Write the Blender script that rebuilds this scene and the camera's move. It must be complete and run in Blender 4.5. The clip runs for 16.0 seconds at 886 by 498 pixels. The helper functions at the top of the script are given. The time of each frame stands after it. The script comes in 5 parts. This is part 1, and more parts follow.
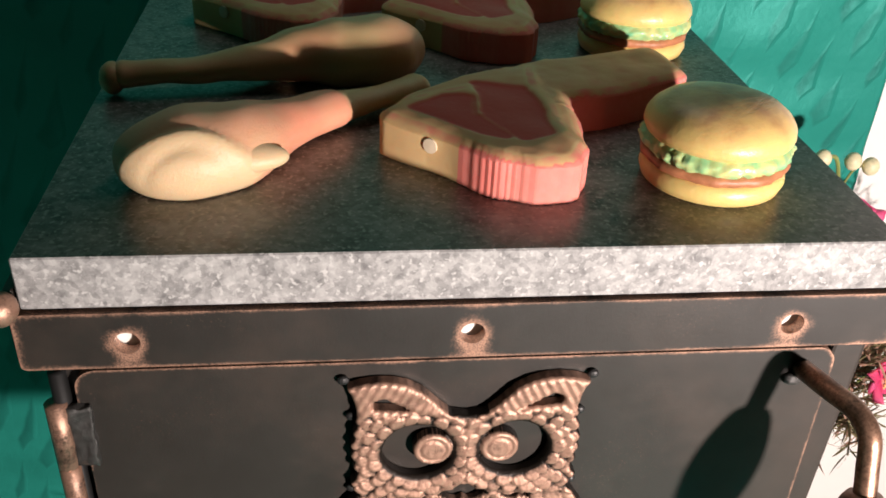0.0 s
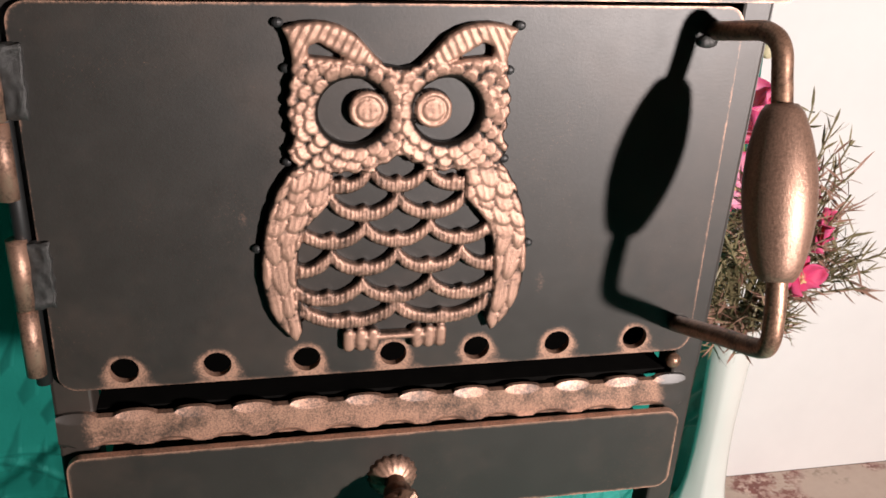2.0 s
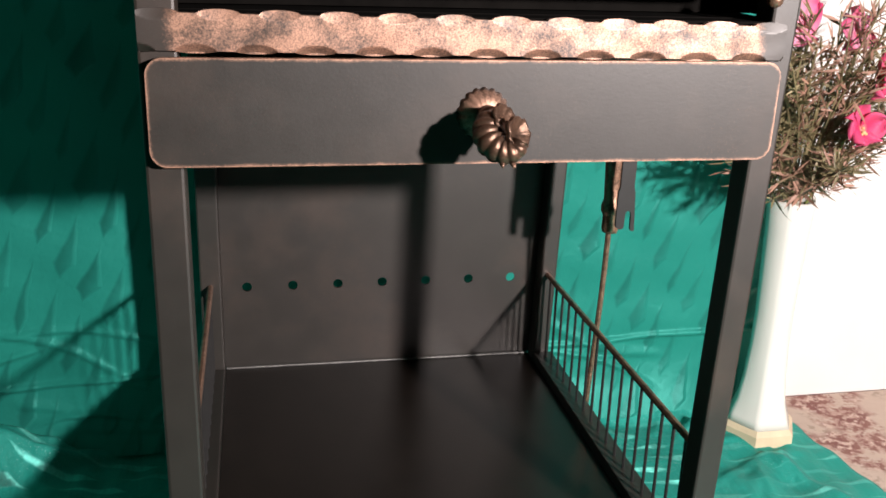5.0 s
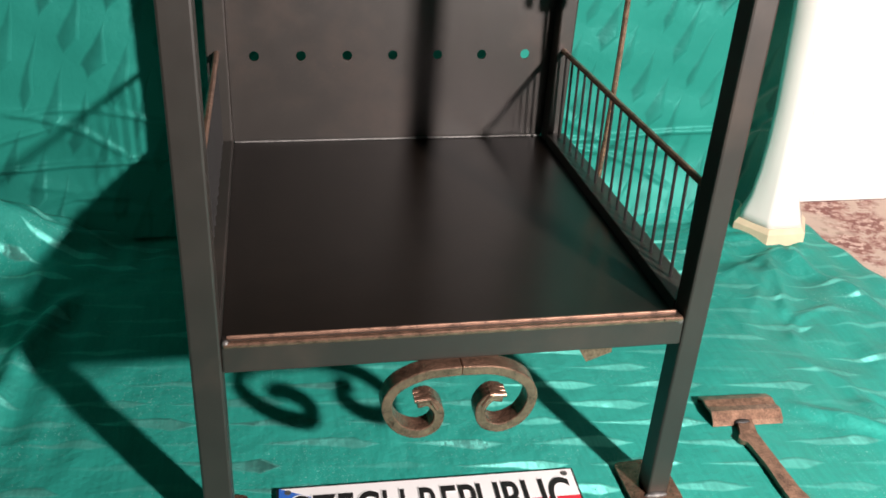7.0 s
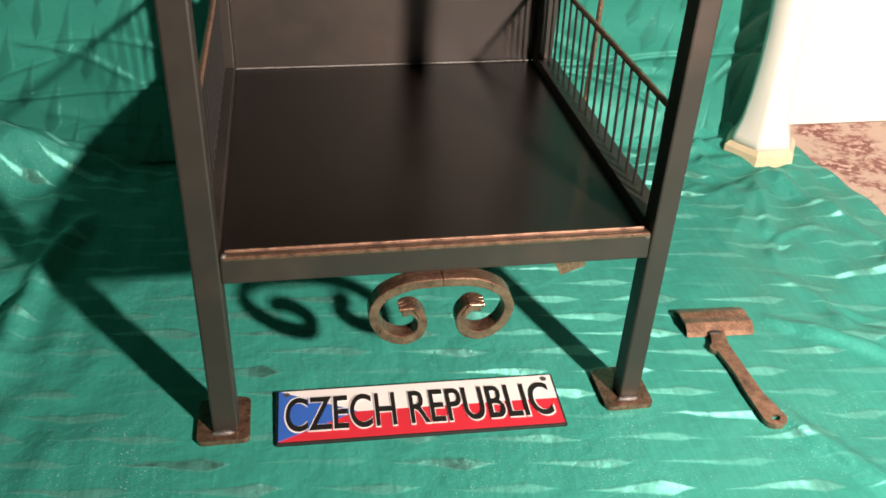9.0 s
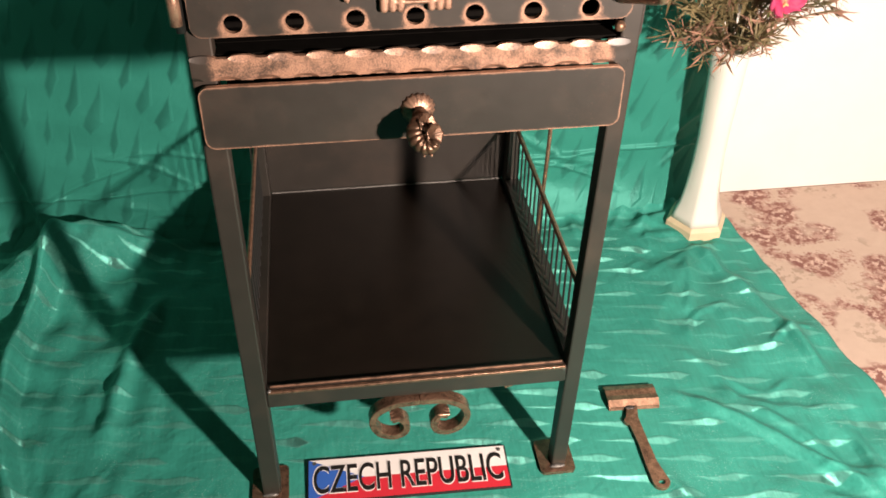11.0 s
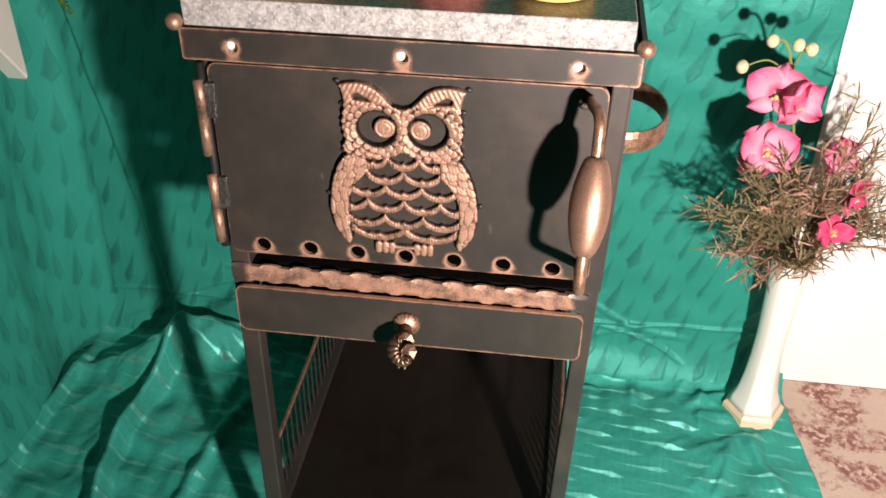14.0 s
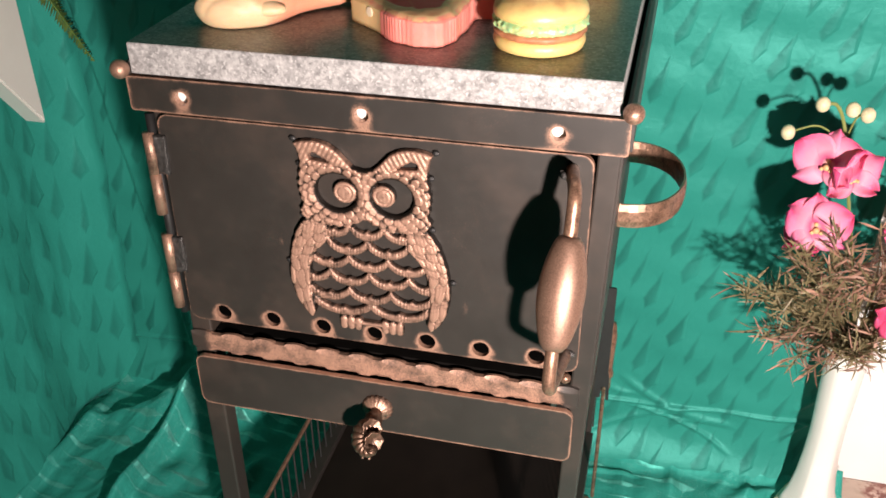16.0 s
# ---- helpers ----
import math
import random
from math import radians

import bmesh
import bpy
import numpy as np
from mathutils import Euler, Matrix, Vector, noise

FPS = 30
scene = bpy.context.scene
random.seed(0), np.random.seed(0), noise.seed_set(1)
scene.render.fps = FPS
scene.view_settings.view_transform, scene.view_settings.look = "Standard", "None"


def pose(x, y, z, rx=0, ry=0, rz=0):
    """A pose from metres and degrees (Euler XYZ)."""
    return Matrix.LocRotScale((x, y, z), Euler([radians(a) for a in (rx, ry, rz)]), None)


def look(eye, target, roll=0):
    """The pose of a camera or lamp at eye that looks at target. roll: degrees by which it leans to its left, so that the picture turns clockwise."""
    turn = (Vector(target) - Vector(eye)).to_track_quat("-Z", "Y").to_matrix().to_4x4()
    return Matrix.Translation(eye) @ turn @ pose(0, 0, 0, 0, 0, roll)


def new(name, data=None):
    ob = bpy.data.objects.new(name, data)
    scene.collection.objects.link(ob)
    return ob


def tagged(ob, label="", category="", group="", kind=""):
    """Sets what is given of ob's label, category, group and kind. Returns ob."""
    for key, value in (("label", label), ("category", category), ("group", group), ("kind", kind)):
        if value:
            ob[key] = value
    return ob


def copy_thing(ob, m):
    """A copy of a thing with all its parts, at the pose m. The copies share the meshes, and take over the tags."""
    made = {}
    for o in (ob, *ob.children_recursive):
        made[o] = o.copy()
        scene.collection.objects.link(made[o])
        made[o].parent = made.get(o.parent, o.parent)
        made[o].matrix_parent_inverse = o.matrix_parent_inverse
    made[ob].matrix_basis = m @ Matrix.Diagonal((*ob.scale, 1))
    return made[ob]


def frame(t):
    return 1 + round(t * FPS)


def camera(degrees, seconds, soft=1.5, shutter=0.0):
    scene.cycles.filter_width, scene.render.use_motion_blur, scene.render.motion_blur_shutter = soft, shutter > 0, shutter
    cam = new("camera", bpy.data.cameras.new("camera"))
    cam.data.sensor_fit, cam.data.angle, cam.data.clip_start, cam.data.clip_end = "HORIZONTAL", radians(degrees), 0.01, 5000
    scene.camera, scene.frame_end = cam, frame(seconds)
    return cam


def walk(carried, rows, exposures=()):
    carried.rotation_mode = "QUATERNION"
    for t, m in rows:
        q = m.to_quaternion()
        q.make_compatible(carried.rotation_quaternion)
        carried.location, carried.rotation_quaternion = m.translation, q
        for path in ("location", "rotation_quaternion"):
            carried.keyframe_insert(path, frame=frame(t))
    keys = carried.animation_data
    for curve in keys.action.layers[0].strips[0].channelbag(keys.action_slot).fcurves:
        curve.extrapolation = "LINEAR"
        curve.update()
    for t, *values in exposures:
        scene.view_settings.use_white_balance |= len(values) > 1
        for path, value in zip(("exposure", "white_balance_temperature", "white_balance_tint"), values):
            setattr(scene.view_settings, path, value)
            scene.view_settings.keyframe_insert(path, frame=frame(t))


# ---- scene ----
cam = camera(50.9, 16.0, soft=1.7)
PATH = [
    (0, (-0.064, -0.371, 1.155), (0.155, 1.317, 0.105), 2.8),
    (0.5, (-0.053, -0.41, 1.085), (0.13, 1.295, 0.055), 1.8),
    (1, (-0.075, -0.439, 1.038), (0.243, 1.253, 0.02), 2.7),
    (1.5, (-0.078, -0.471, 0.987), (0.299, 1.268, 0.075), 3.1),
    (2, (-0.079, -0.492, 0.947), (0.313, 1.287, 0.123), 2.7),
    (2.5, (-0.091, -0.524, 0.882), (0.288, 1.306, 0.169), 2.6),
    (3, (-0.099, -0.541, 0.844), (0.274, 1.315, 0.198), 2.1),
    (3.5, (-0.118, -0.541, 0.789), (0.279, 1.319, 0.169), 1.8),
    (4, (-0.127, -0.543, 0.732), (0.27, 1.323, 0.131), 1.6),
    (4.5, (-0.135, -0.549, 0.697), (0.257, 1.315, 0.088), 1.8),
    (6.8, (-0.132, -0.579, 0.58), (0.212, 1.182, -0.303), 2.3),
    (7, (-0.132, -0.578, 0.574), (0.212, 1.167, -0.342), 2.6),
    (7.5, (-0.13, -0.582, 0.549), (0.206, 1.134, -0.422), 2.4),
    (8, (-0.127, -0.581, 0.531), (0.197, 1.111, -0.485), 2.6),
    (10.3, (-0.092, -0.753, 0.844), (0.148, 0.881, -0.284), 0.6),
    (10.5, (-0.094, -0.765, 0.893), (0.14, 0.853, -0.26), 0.6),
    (11, (-0.08, -0.771, 0.984), (0.138, 0.804, -0.228), 0.5),
    (11.5, (-0.051, -0.748, 1.05), (0.125, 0.792, -0.213), -0.1),
    (12, (-0.036, -0.764, 1.114), (0.106, 0.766, -0.166), -1.8),
    (12.5, (-0.034, -0.865, 1.171), (0.067, 0.743, -0.015), -0.5),
    (13, (-0.015, -0.897, 1.214), (0.054, 0.767, 0.107), 1.5),
    (13.5, (0.073, -0.856, 1.226), (0.06, 0.809, 0.118), 1.0),
    (14, (0.147, -0.816, 1.222), (-0.069, 0.825, 0.098), 0.6),
    (14.5, (0.171, -0.854, 1.24), (-0.128, 0.805, 0.164), 0.7),
    (15, (0.183, -0.868, 1.256), (-0.131, 0.807, 0.209), -0.3),
    (15.5, (0.237, -0.781, 1.225), (-0.156, 0.882, 0.187), -0.6),
    (16, (0.242, -0.691, 1.188), (-0.177, 0.966, 0.149), -0.5),
]
EXPOSURES = [(0, 0.06, 6650, 12), (1.5, -0.20, 6450, 11), (3.0, -0.07, 6400, 12), (4.5, 0.18, 6400, 12), (7, 0.5, 6550, 13), (8, 0.55, 7050, 16), (10.5, 0.42, 8100, 19), (12,.3,6900,16), (13, 0.3, 6800, 15), (14.5, 0.32, 7050, 16), (16, 0.3, 6850, 16)]
walk(cam, [(t, look(eye, target, roll)) for t, eye, target, roll in PATH], EXPOSURES)

# ---- world, lamp ----
world = bpy.data.worlds.new("room_air")
world.use_nodes = True
world.node_tree.nodes["Background"].inputs[0].default_value = (0.9, 0.95, 1.0, 1)
world.node_tree.nodes["Background"].inputs[1].default_value = 0.002
scene.world = world
lamp_data = bpy.data.lights.new("work_lamp", "SPOT")
lamp_data.energy, lamp_data.shadow_soft_size, lamp_data.color = 188, 0.032, (1.0, 0.885, 0.836)
lamp_data.spot_size, lamp_data.spot_blend = radians(104), 0.9
lamp = new("work_lamp", lamp_data)
lamp.matrix_basis = look((0.645, -1.18, 0.902), (0.46, 0.30, 0.47))

# unseen fill lamp, added to lift the tops of the food and slab
fill_data = bpy.data.lights.new("fill_lamp", "POINT")
fill_data.energy, fill_data.shadow_soft_size, fill_data.color = 1.2, 0.12, (1.0, 0.90, 0.78)
fill_lamp = new("fill_lamp", fill_data)
fill_lamp.location = (0.10, 0.35, 1.45)


# ---- node helpers ----
def material(name):
    m = bpy.data.materials.new(name)
    m.use_nodes = True
    return m, m.node_tree, m.node_tree.nodes["Principled BSDF"]


def node(nt, kind, settings=(), **links):
    n = nt.nodes.new(kind)
    for key, value in dict(settings).items():
        setattr(n, key, value)
    for key, value in links.items():
        slot = n.inputs[int(key[1:])] if key[0] == "i" and key[1:].isdigit() else n.inputs[key.replace("_", " ")]
        if hasattr(value, "is_output"):
            nt.links.new(value, slot)
        else:
            slot.default_value = value
    return n


def calc(nt, op, a, b=0.0, c=0.0, clamp=False):
    n = node(nt, "ShaderNodeMath", {"operation": op, "use_clamp": clamp}, i0=a, i1=b, i2=c)
    return n.outputs[0]


def blend(nt, fac, a, b, mode="MIX"):
    n = node(nt, "ShaderNodeMixRGB", {"blend_type": mode}, i0=fac, i1=a, i2=b)
    return n.outputs[0]


def noise_tex(nt, scale, detail=4.0, rough=0.6, vector=None):
    n = node(nt, "ShaderNodeTexNoise", Scale=scale, Detail=detail, Roughness=rough)
    if vector is not None:
        nt.links.new(vector, n.inputs["Vector"])
    return n.outputs["Fac"]


def ramp(nt, fac, lo, hi, a=(0, 0, 0, 1), b=(1, 1, 1, 1)):
    n = node(nt, "ShaderNodeValToRGB", i0=fac)
    n.color_ramp.elements[0].position, n.color_ramp.elements[0].color = lo, a
    n.color_ramp.elements[1].position, n.color_ramp.elements[1].color = hi, b
    return n.outputs[0]


def place(nt):
    return nt.nodes.new("ShaderNodeTexCoord").outputs["Object"]


def bump(nt, bsdf, height, strength, distance):
    b = node(nt, "ShaderNodeBump", Strength=strength, Distance=distance, Height=height)
    nt.links.new(b.outputs[0], bsdf.inputs["Normal"])


def rgb(r, g, b):
    return (r, g, b, 1)


# ---- materials ----
def painted_iron():
    """Matt black stove paint, rubbed through to copper where the mesh is marked as worn."""
    m, nt, b = material("painted_iron")
    p = place(nt)
    worn = node(nt, "ShaderNodeAttribute", {"attribute_name": "wear"}).outputs["Fac"]
    speck = noise_tex(nt, 620, 4, 0.7, p)
    cloud = noise_tex(nt, 60, 5, 0.65, p)
    rough_edge = calc(nt, "ADD", calc(nt, "MULTIPLY", calc(nt, "SUBTRACT", speck, 0.5), 1.2), calc(nt, "MULTIPLY", calc(nt, "SUBTRACT", cloud, 0.5), 2.0))
    edge = calc(nt, "SUBTRACT", calc(nt, "ADD", calc(nt, "MULTIPLY", worn, 1.3), calc(nt, "MULTIPLY", rough_edge, calc(nt, "ADD", worn, 0.25))), 0.42)
    mask = calc(nt, "MULTIPLY", edge, 1.35, clamp=True)
    grains = ramp(nt, noise_tex(nt, 1150, 3, 0.7, p), 0.40, 0.58)
    mask = calc(nt, "MULTIPLY", mask, calc(nt, "ADD", calc(nt, "MULTIPLY", grains, 0.62), calc(nt, "MULTIPLY", mask, 0.42)), clamp=True)
    paint = blend(nt, ramp(nt, noise_tex(nt, 14, 5, 0.6, p), 0.3, 0.75), rgb(0.0165, 0.0144, 0.0120), rgb(0.0250, 0.0220, 0.0184))
    # stray copper dust and dull smears left by the brush
    dust = calc(nt, "MULTIPLY", ramp(nt, noise_tex(nt, 1300, 2, 0.5, p), 0.66, 0.74), ramp(nt, noise_tex(nt, 16, 4, 0.6, p), 0.50, 0.68))
    smear = calc(nt, "MULTIPLY", ramp(nt, noise_tex(nt, 7, 5, 0.65, p), 0.50, 0.75), 0.045)
    mask = calc(nt, "MAXIMUM", mask, calc(nt, "ADD", calc(nt, "MULTIPLY", dust, 0.22), smear))
    nt.links.new(blend(nt, mask, paint, rgb(0.53, 0.305, 0.212)), b.inputs["Base Color"])
    nt.links.new(calc(nt, "MULTIPLY", mask, 0.55), b.inputs["Metallic"])
    nt.links.new(calc(nt, "ADD", calc(nt, "MULTIPLY", cloud, 0.12), 0.40), b.inputs["Roughness"])
    b.inputs["Specular IOR Level"].default_value = 0.68
    bump(nt, b, speck, 0.12, 0.0006)
    return m


def copper_rub(name="copper_rub", blotch=0.75, dark=0.46, light=0.70):
    """Cast or forged iron, brushed over with copper paint, dark in the pits."""
    m, nt, b = material(name)
    p = place(nt)
    grit = noise_tex(nt, 700, 4, 0.7, p)
    cloud = noise_tex(nt, 60, 4, 0.65, p)
    fac = calc(nt, "ADD", calc(nt, "MULTIPLY", grit, 0.55), calc(nt, "ADD", calc(nt, "MULTIPLY", cloud, blotch), 0.375 - 0.5 * blotch))
    mask = ramp(nt, fac, dark, light)
    nt.links.new(blend(nt, mask, rgb(0.034, 0.024, 0.019), rgb(0.42, 0.250, 0.178)), b.inputs["Base Color"])
    b.inputs["Metallic"].default_value = 0.65
    nt.links.new(calc(nt, "ADD", calc(nt, "MULTIPLY", grit, 0.2), 0.32), b.inputs["Roughness"])
    bump(nt, b, grit, 0.35, 0.0008)
    return m


def dark_copper(name="dark_copper", high=rgb(0.55, 0.320, 0.215), rough=0.36):
    m, nt, b = material(name)
    p = place(nt)
    grit = noise_tex(nt, 620, 4, 0.75, p)
    cloud = noise_tex(nt, 110, 4, 0.65, p)
    mask = ramp(nt, calc(nt, "ADD", calc(nt, "MULTIPLY", grit, 0.6), calc(nt, "MULTIPLY", cloud, 0.6)), 0.40, 0.82)
    nt.links.new(blend(nt, mask, rgb(0.040, 0.028, 0.021), high), b.inputs["Base Color"])
    b.inputs["Metallic"].default_value = 0.7
    b.inputs["Roughness"].default_value = rough
    bump(nt, b, grit, 0.3, 0.0007)
    return m


def stone(name, light, dark, mid, rough):
    m, nt, b = material(name)
    p = place(nt)
    v = node(nt, "ShaderNodeTexVoronoi", Scale=330.0, Vector=p)
    v.inputs["Randomness"].default_value = 1.0
    cells = node(nt, "ShaderNodeSeparateColor", i0=v.outputs["Color"]).outputs[0]
    fine = noise_tex(nt, 170, 5, 0.7, p)
    big = noise_tex(nt, 62, 4, 0.65, p)
    fac = calc(nt, "ADD", calc(nt, "MULTIPLY", cells, 0.16), calc(nt, "ADD", calc(nt, "MULTIPLY", fine, 0.55), calc(nt, "MULTIPLY", big, 0.55)))
    base = blend(nt, ramp(nt, fac, 0.44, 0.84), dark, light)
    base = blend(nt, ramp(nt, noise_tex(nt, 330, 2, 0.5, p), 0.57, 0.66), base, mid)
    nt.links.new(base, b.inputs["Base Color"])
    b.inputs["Roughness"].default_value = rough
    bump(nt, b, fine, 0.1 if rough < 0.4 else 0.35, 0.0006)
    return m


def satin(name, along, glint):
    """Teal taffeta with woven tear-shaped marks; along: which object axes run across and along the marks; glint: how
    far the marks shine, and how lit or shaded the base is painted.
    """
    m, nt, b = material(name)
    p = place(nt)
    xyz = node(nt, "ShaderNodeSeparateXYZ", i0=p).outputs
    wob = noise_tex(nt, 11, 3, 0.5, p)
    across = calc(nt, "ADD", xyz[along[0]], calc(nt, "MULTIPLY", wob, 0.018))
    length = calc(nt, "ADD", xyz[along[1]], calc(nt, "MULTIPLY", noise_tex(nt, 7, 2, 0.5, p), 0.07))

    slant = -0.32 if glint == 0.0 else -0.10 if glint < 0.5 else 0.12
    across = calc(nt, "ADD", across, calc(nt, "MULTIPLY", xyz[along[1]], slant))

    def tears(wide, long, stagger, thick, lens):
        """Chains of slender marks, every second chain fainter; each is broad near one end and runs out to a point."""
        u = calc(nt, "DIVIDE", across, wide)
        column = calc(nt, "FLOOR", u)
        v = calc(nt, "ADD", calc(nt, "DIVIDE", length, long), calc(nt, "MULTIPLY", column, stagger))
        fu, fv = calc(nt, "FRACT", u), calc(nt, "MULTIPLY", calc(nt, "FRACT", v), 1.10)
        cell = node(nt, "ShaderNodeCombineXYZ", i0=column, i1=calc(nt, "FLOOR", v), i2=0.0).outputs[0]
        chance = node(nt, "ShaderNodeTexWhiteNoise", {"noise_dimensions": "2D"}, Vector=cell).outputs["Value"]
        if lens:
            fv = calc(nt, "SUBTRACT", 1.10, fv)
        half = calc(nt, "MULTIPLY", calc(nt, "MINIMUM", calc(nt, "MULTIPLY", fv, 4.0), calc(nt, "MULTIPLY", calc(nt, "SUBTRACT", 1.0, fv), 1.25)), calc(nt, "MULTIPLY", calc(nt, "ADD", calc(nt, "MULTIPLY", chance, 0.7), 0.62), thick))
        off = calc(nt, "SUBTRACT", fu, 0.5)
        inside = calc(nt, "MULTIPLY", calc(nt, "SUBTRACT", half, calc(nt, "ABSOLUTE", off)), 11.0 if lens else 7.0, clamp=True)
        faint = calc(nt, "SUBTRACT", 1.0, calc(nt, "MULTIPLY", calc(nt, "FRACT", calc(nt, "MULTIPLY", column, 0.5)), 0.3 if lens else 0.45))
        if lens:
            faint = calc(nt, "MULTIPLY", faint, calc(nt, "ADD", calc(nt, "MULTIPLY", ramp(nt, chance, 0.18, 0.55), 0.75), 0.25))
        return calc(nt, "MULTIPLY", inside, faint), off

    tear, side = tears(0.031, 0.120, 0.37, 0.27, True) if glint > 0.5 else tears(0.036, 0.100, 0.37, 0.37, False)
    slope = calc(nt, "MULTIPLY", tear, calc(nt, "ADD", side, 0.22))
    crumple = noise_tex(nt, 22, 5, 0.55, p)
    broad = noise_tex(nt, 5, 3, 0.5, p)
    weave = noise_tex(nt, 1500, 2, 0.5, p)
    slub = noise_tex(nt, 1.0, 3, 0.6, node(nt, "ShaderNodeVectorMath", {"operation": "MULTIPLY"}, i0=p, i1=(260.0, 26.0, 260.0)).outputs[0])
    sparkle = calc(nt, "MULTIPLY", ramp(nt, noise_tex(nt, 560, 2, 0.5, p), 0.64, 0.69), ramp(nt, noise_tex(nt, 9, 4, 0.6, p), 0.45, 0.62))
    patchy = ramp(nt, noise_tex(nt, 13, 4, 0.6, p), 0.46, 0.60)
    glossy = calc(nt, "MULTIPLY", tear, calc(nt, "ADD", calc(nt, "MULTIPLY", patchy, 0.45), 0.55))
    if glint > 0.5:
        # floor's base painted lighter; pale marks and dots put the glints into colour
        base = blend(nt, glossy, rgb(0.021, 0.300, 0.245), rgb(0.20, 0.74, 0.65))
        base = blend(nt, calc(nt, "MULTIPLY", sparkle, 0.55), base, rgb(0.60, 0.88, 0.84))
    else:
        # the dark on one side of each mark is painted shade
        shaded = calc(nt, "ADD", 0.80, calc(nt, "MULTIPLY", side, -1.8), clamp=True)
        # same cloth: back drape's base darkened, side drape's lifted, to even the lighting
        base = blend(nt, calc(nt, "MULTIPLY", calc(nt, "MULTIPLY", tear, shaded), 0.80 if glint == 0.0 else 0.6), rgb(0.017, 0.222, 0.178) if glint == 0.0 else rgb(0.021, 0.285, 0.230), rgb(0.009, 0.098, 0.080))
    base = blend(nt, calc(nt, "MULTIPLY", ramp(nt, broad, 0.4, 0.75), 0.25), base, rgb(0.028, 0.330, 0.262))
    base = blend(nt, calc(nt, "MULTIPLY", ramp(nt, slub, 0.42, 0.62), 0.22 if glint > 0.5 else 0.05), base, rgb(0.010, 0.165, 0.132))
    nt.links.new(base, b.inputs["Base Color"])
    gloss = calc(nt, "SUBTRACT", 0.40 if glint < 0.5 else 0.42, calc(nt, "ADD", calc(nt, "MULTIPLY", tear, 0.18 * glint), calc(nt, "MULTIPLY", sparkle, 0.12)))
    if glint > 0.5:
        # the marks are woven the other way: their threads run along x and throw the light in a band across it
        shine = glossy
        gloss = calc(nt, "ADD", calc(nt, "MULTIPLY", calc(nt, "SUBTRACT", 0.50, gloss), shine), gloss)
        b.inputs["Anisotropic"].default_value = 0.96
        twist = calc(nt, "MULTIPLY", calc(nt, "SUBTRACT", noise_tex(nt, 10, 3, 0.6, p), 0.5), 0.8)
        nt.links.new(node(nt, "ShaderNodeCombineXYZ", i0=twist, i1=1.0, i2=0.0).outputs[0], b.inputs["Tangent"])
        b.inputs["Specular IOR Level"].default_value = 0.4
        nt.links.new(calc(nt, "MULTIPLY", shine, 0.88), b.inputs["Metallic"])
    else:
        b.inputs["Specular IOR Level"].default_value = 0.55
    nt.links.new(gloss, b.inputs["Roughness"])
    b.inputs["Specular Tint"].default_value = rgb(0.22, 0.86, 0.76)
    b.inputs["Sheen Weight"].default_value = 0.03
    b.inputs["Sheen Tint"].default_value = rgb(0.3, 0.9, 0.8)
    hgt = calc(nt, "ADD", calc(nt, "MULTIPLY", slope, 0.36 - 0.16 * glint), calc(nt, "ADD", calc(nt, "MULTIPLY", crumple, 0.26 + 0.26 * glint), calc(nt, "ADD", calc(nt, "MULTIPLY", weave, 0.02), calc(nt, "MULTIPLY", slub, 0.015 if glint > 0.5 else 0.0))))
    bump(nt, b, hgt, 0.75, 0.012)
    return m


def plain(name, colour, rough=0.5, vary=0.15, scale=40.0, metal=0.0, relief_by=0.1, coat=0.0):
    m, nt, b = material(name)
    p = place(nt)
    n = noise_tex(nt, scale, 5, 0.6, p)
    dark = rgb(*[c * (1 - vary) for c in colour])
    lite = rgb(*[min(1, c * (1 + vary)) for c in colour])
    nt.links.new(blend(nt, ramp(nt, n, 0.3, 0.7), dark, lite), b.inputs["Base Color"])
    b.inputs["Roughness"].default_value, b.inputs["Metallic"].default_value = rough, metal
    b.inputs["Coat Weight"].default_value = coat
    bump(nt, b, noise_tex(nt, scale * 8, 3, 0.6, p), relief_by, 0.0006)
    return m


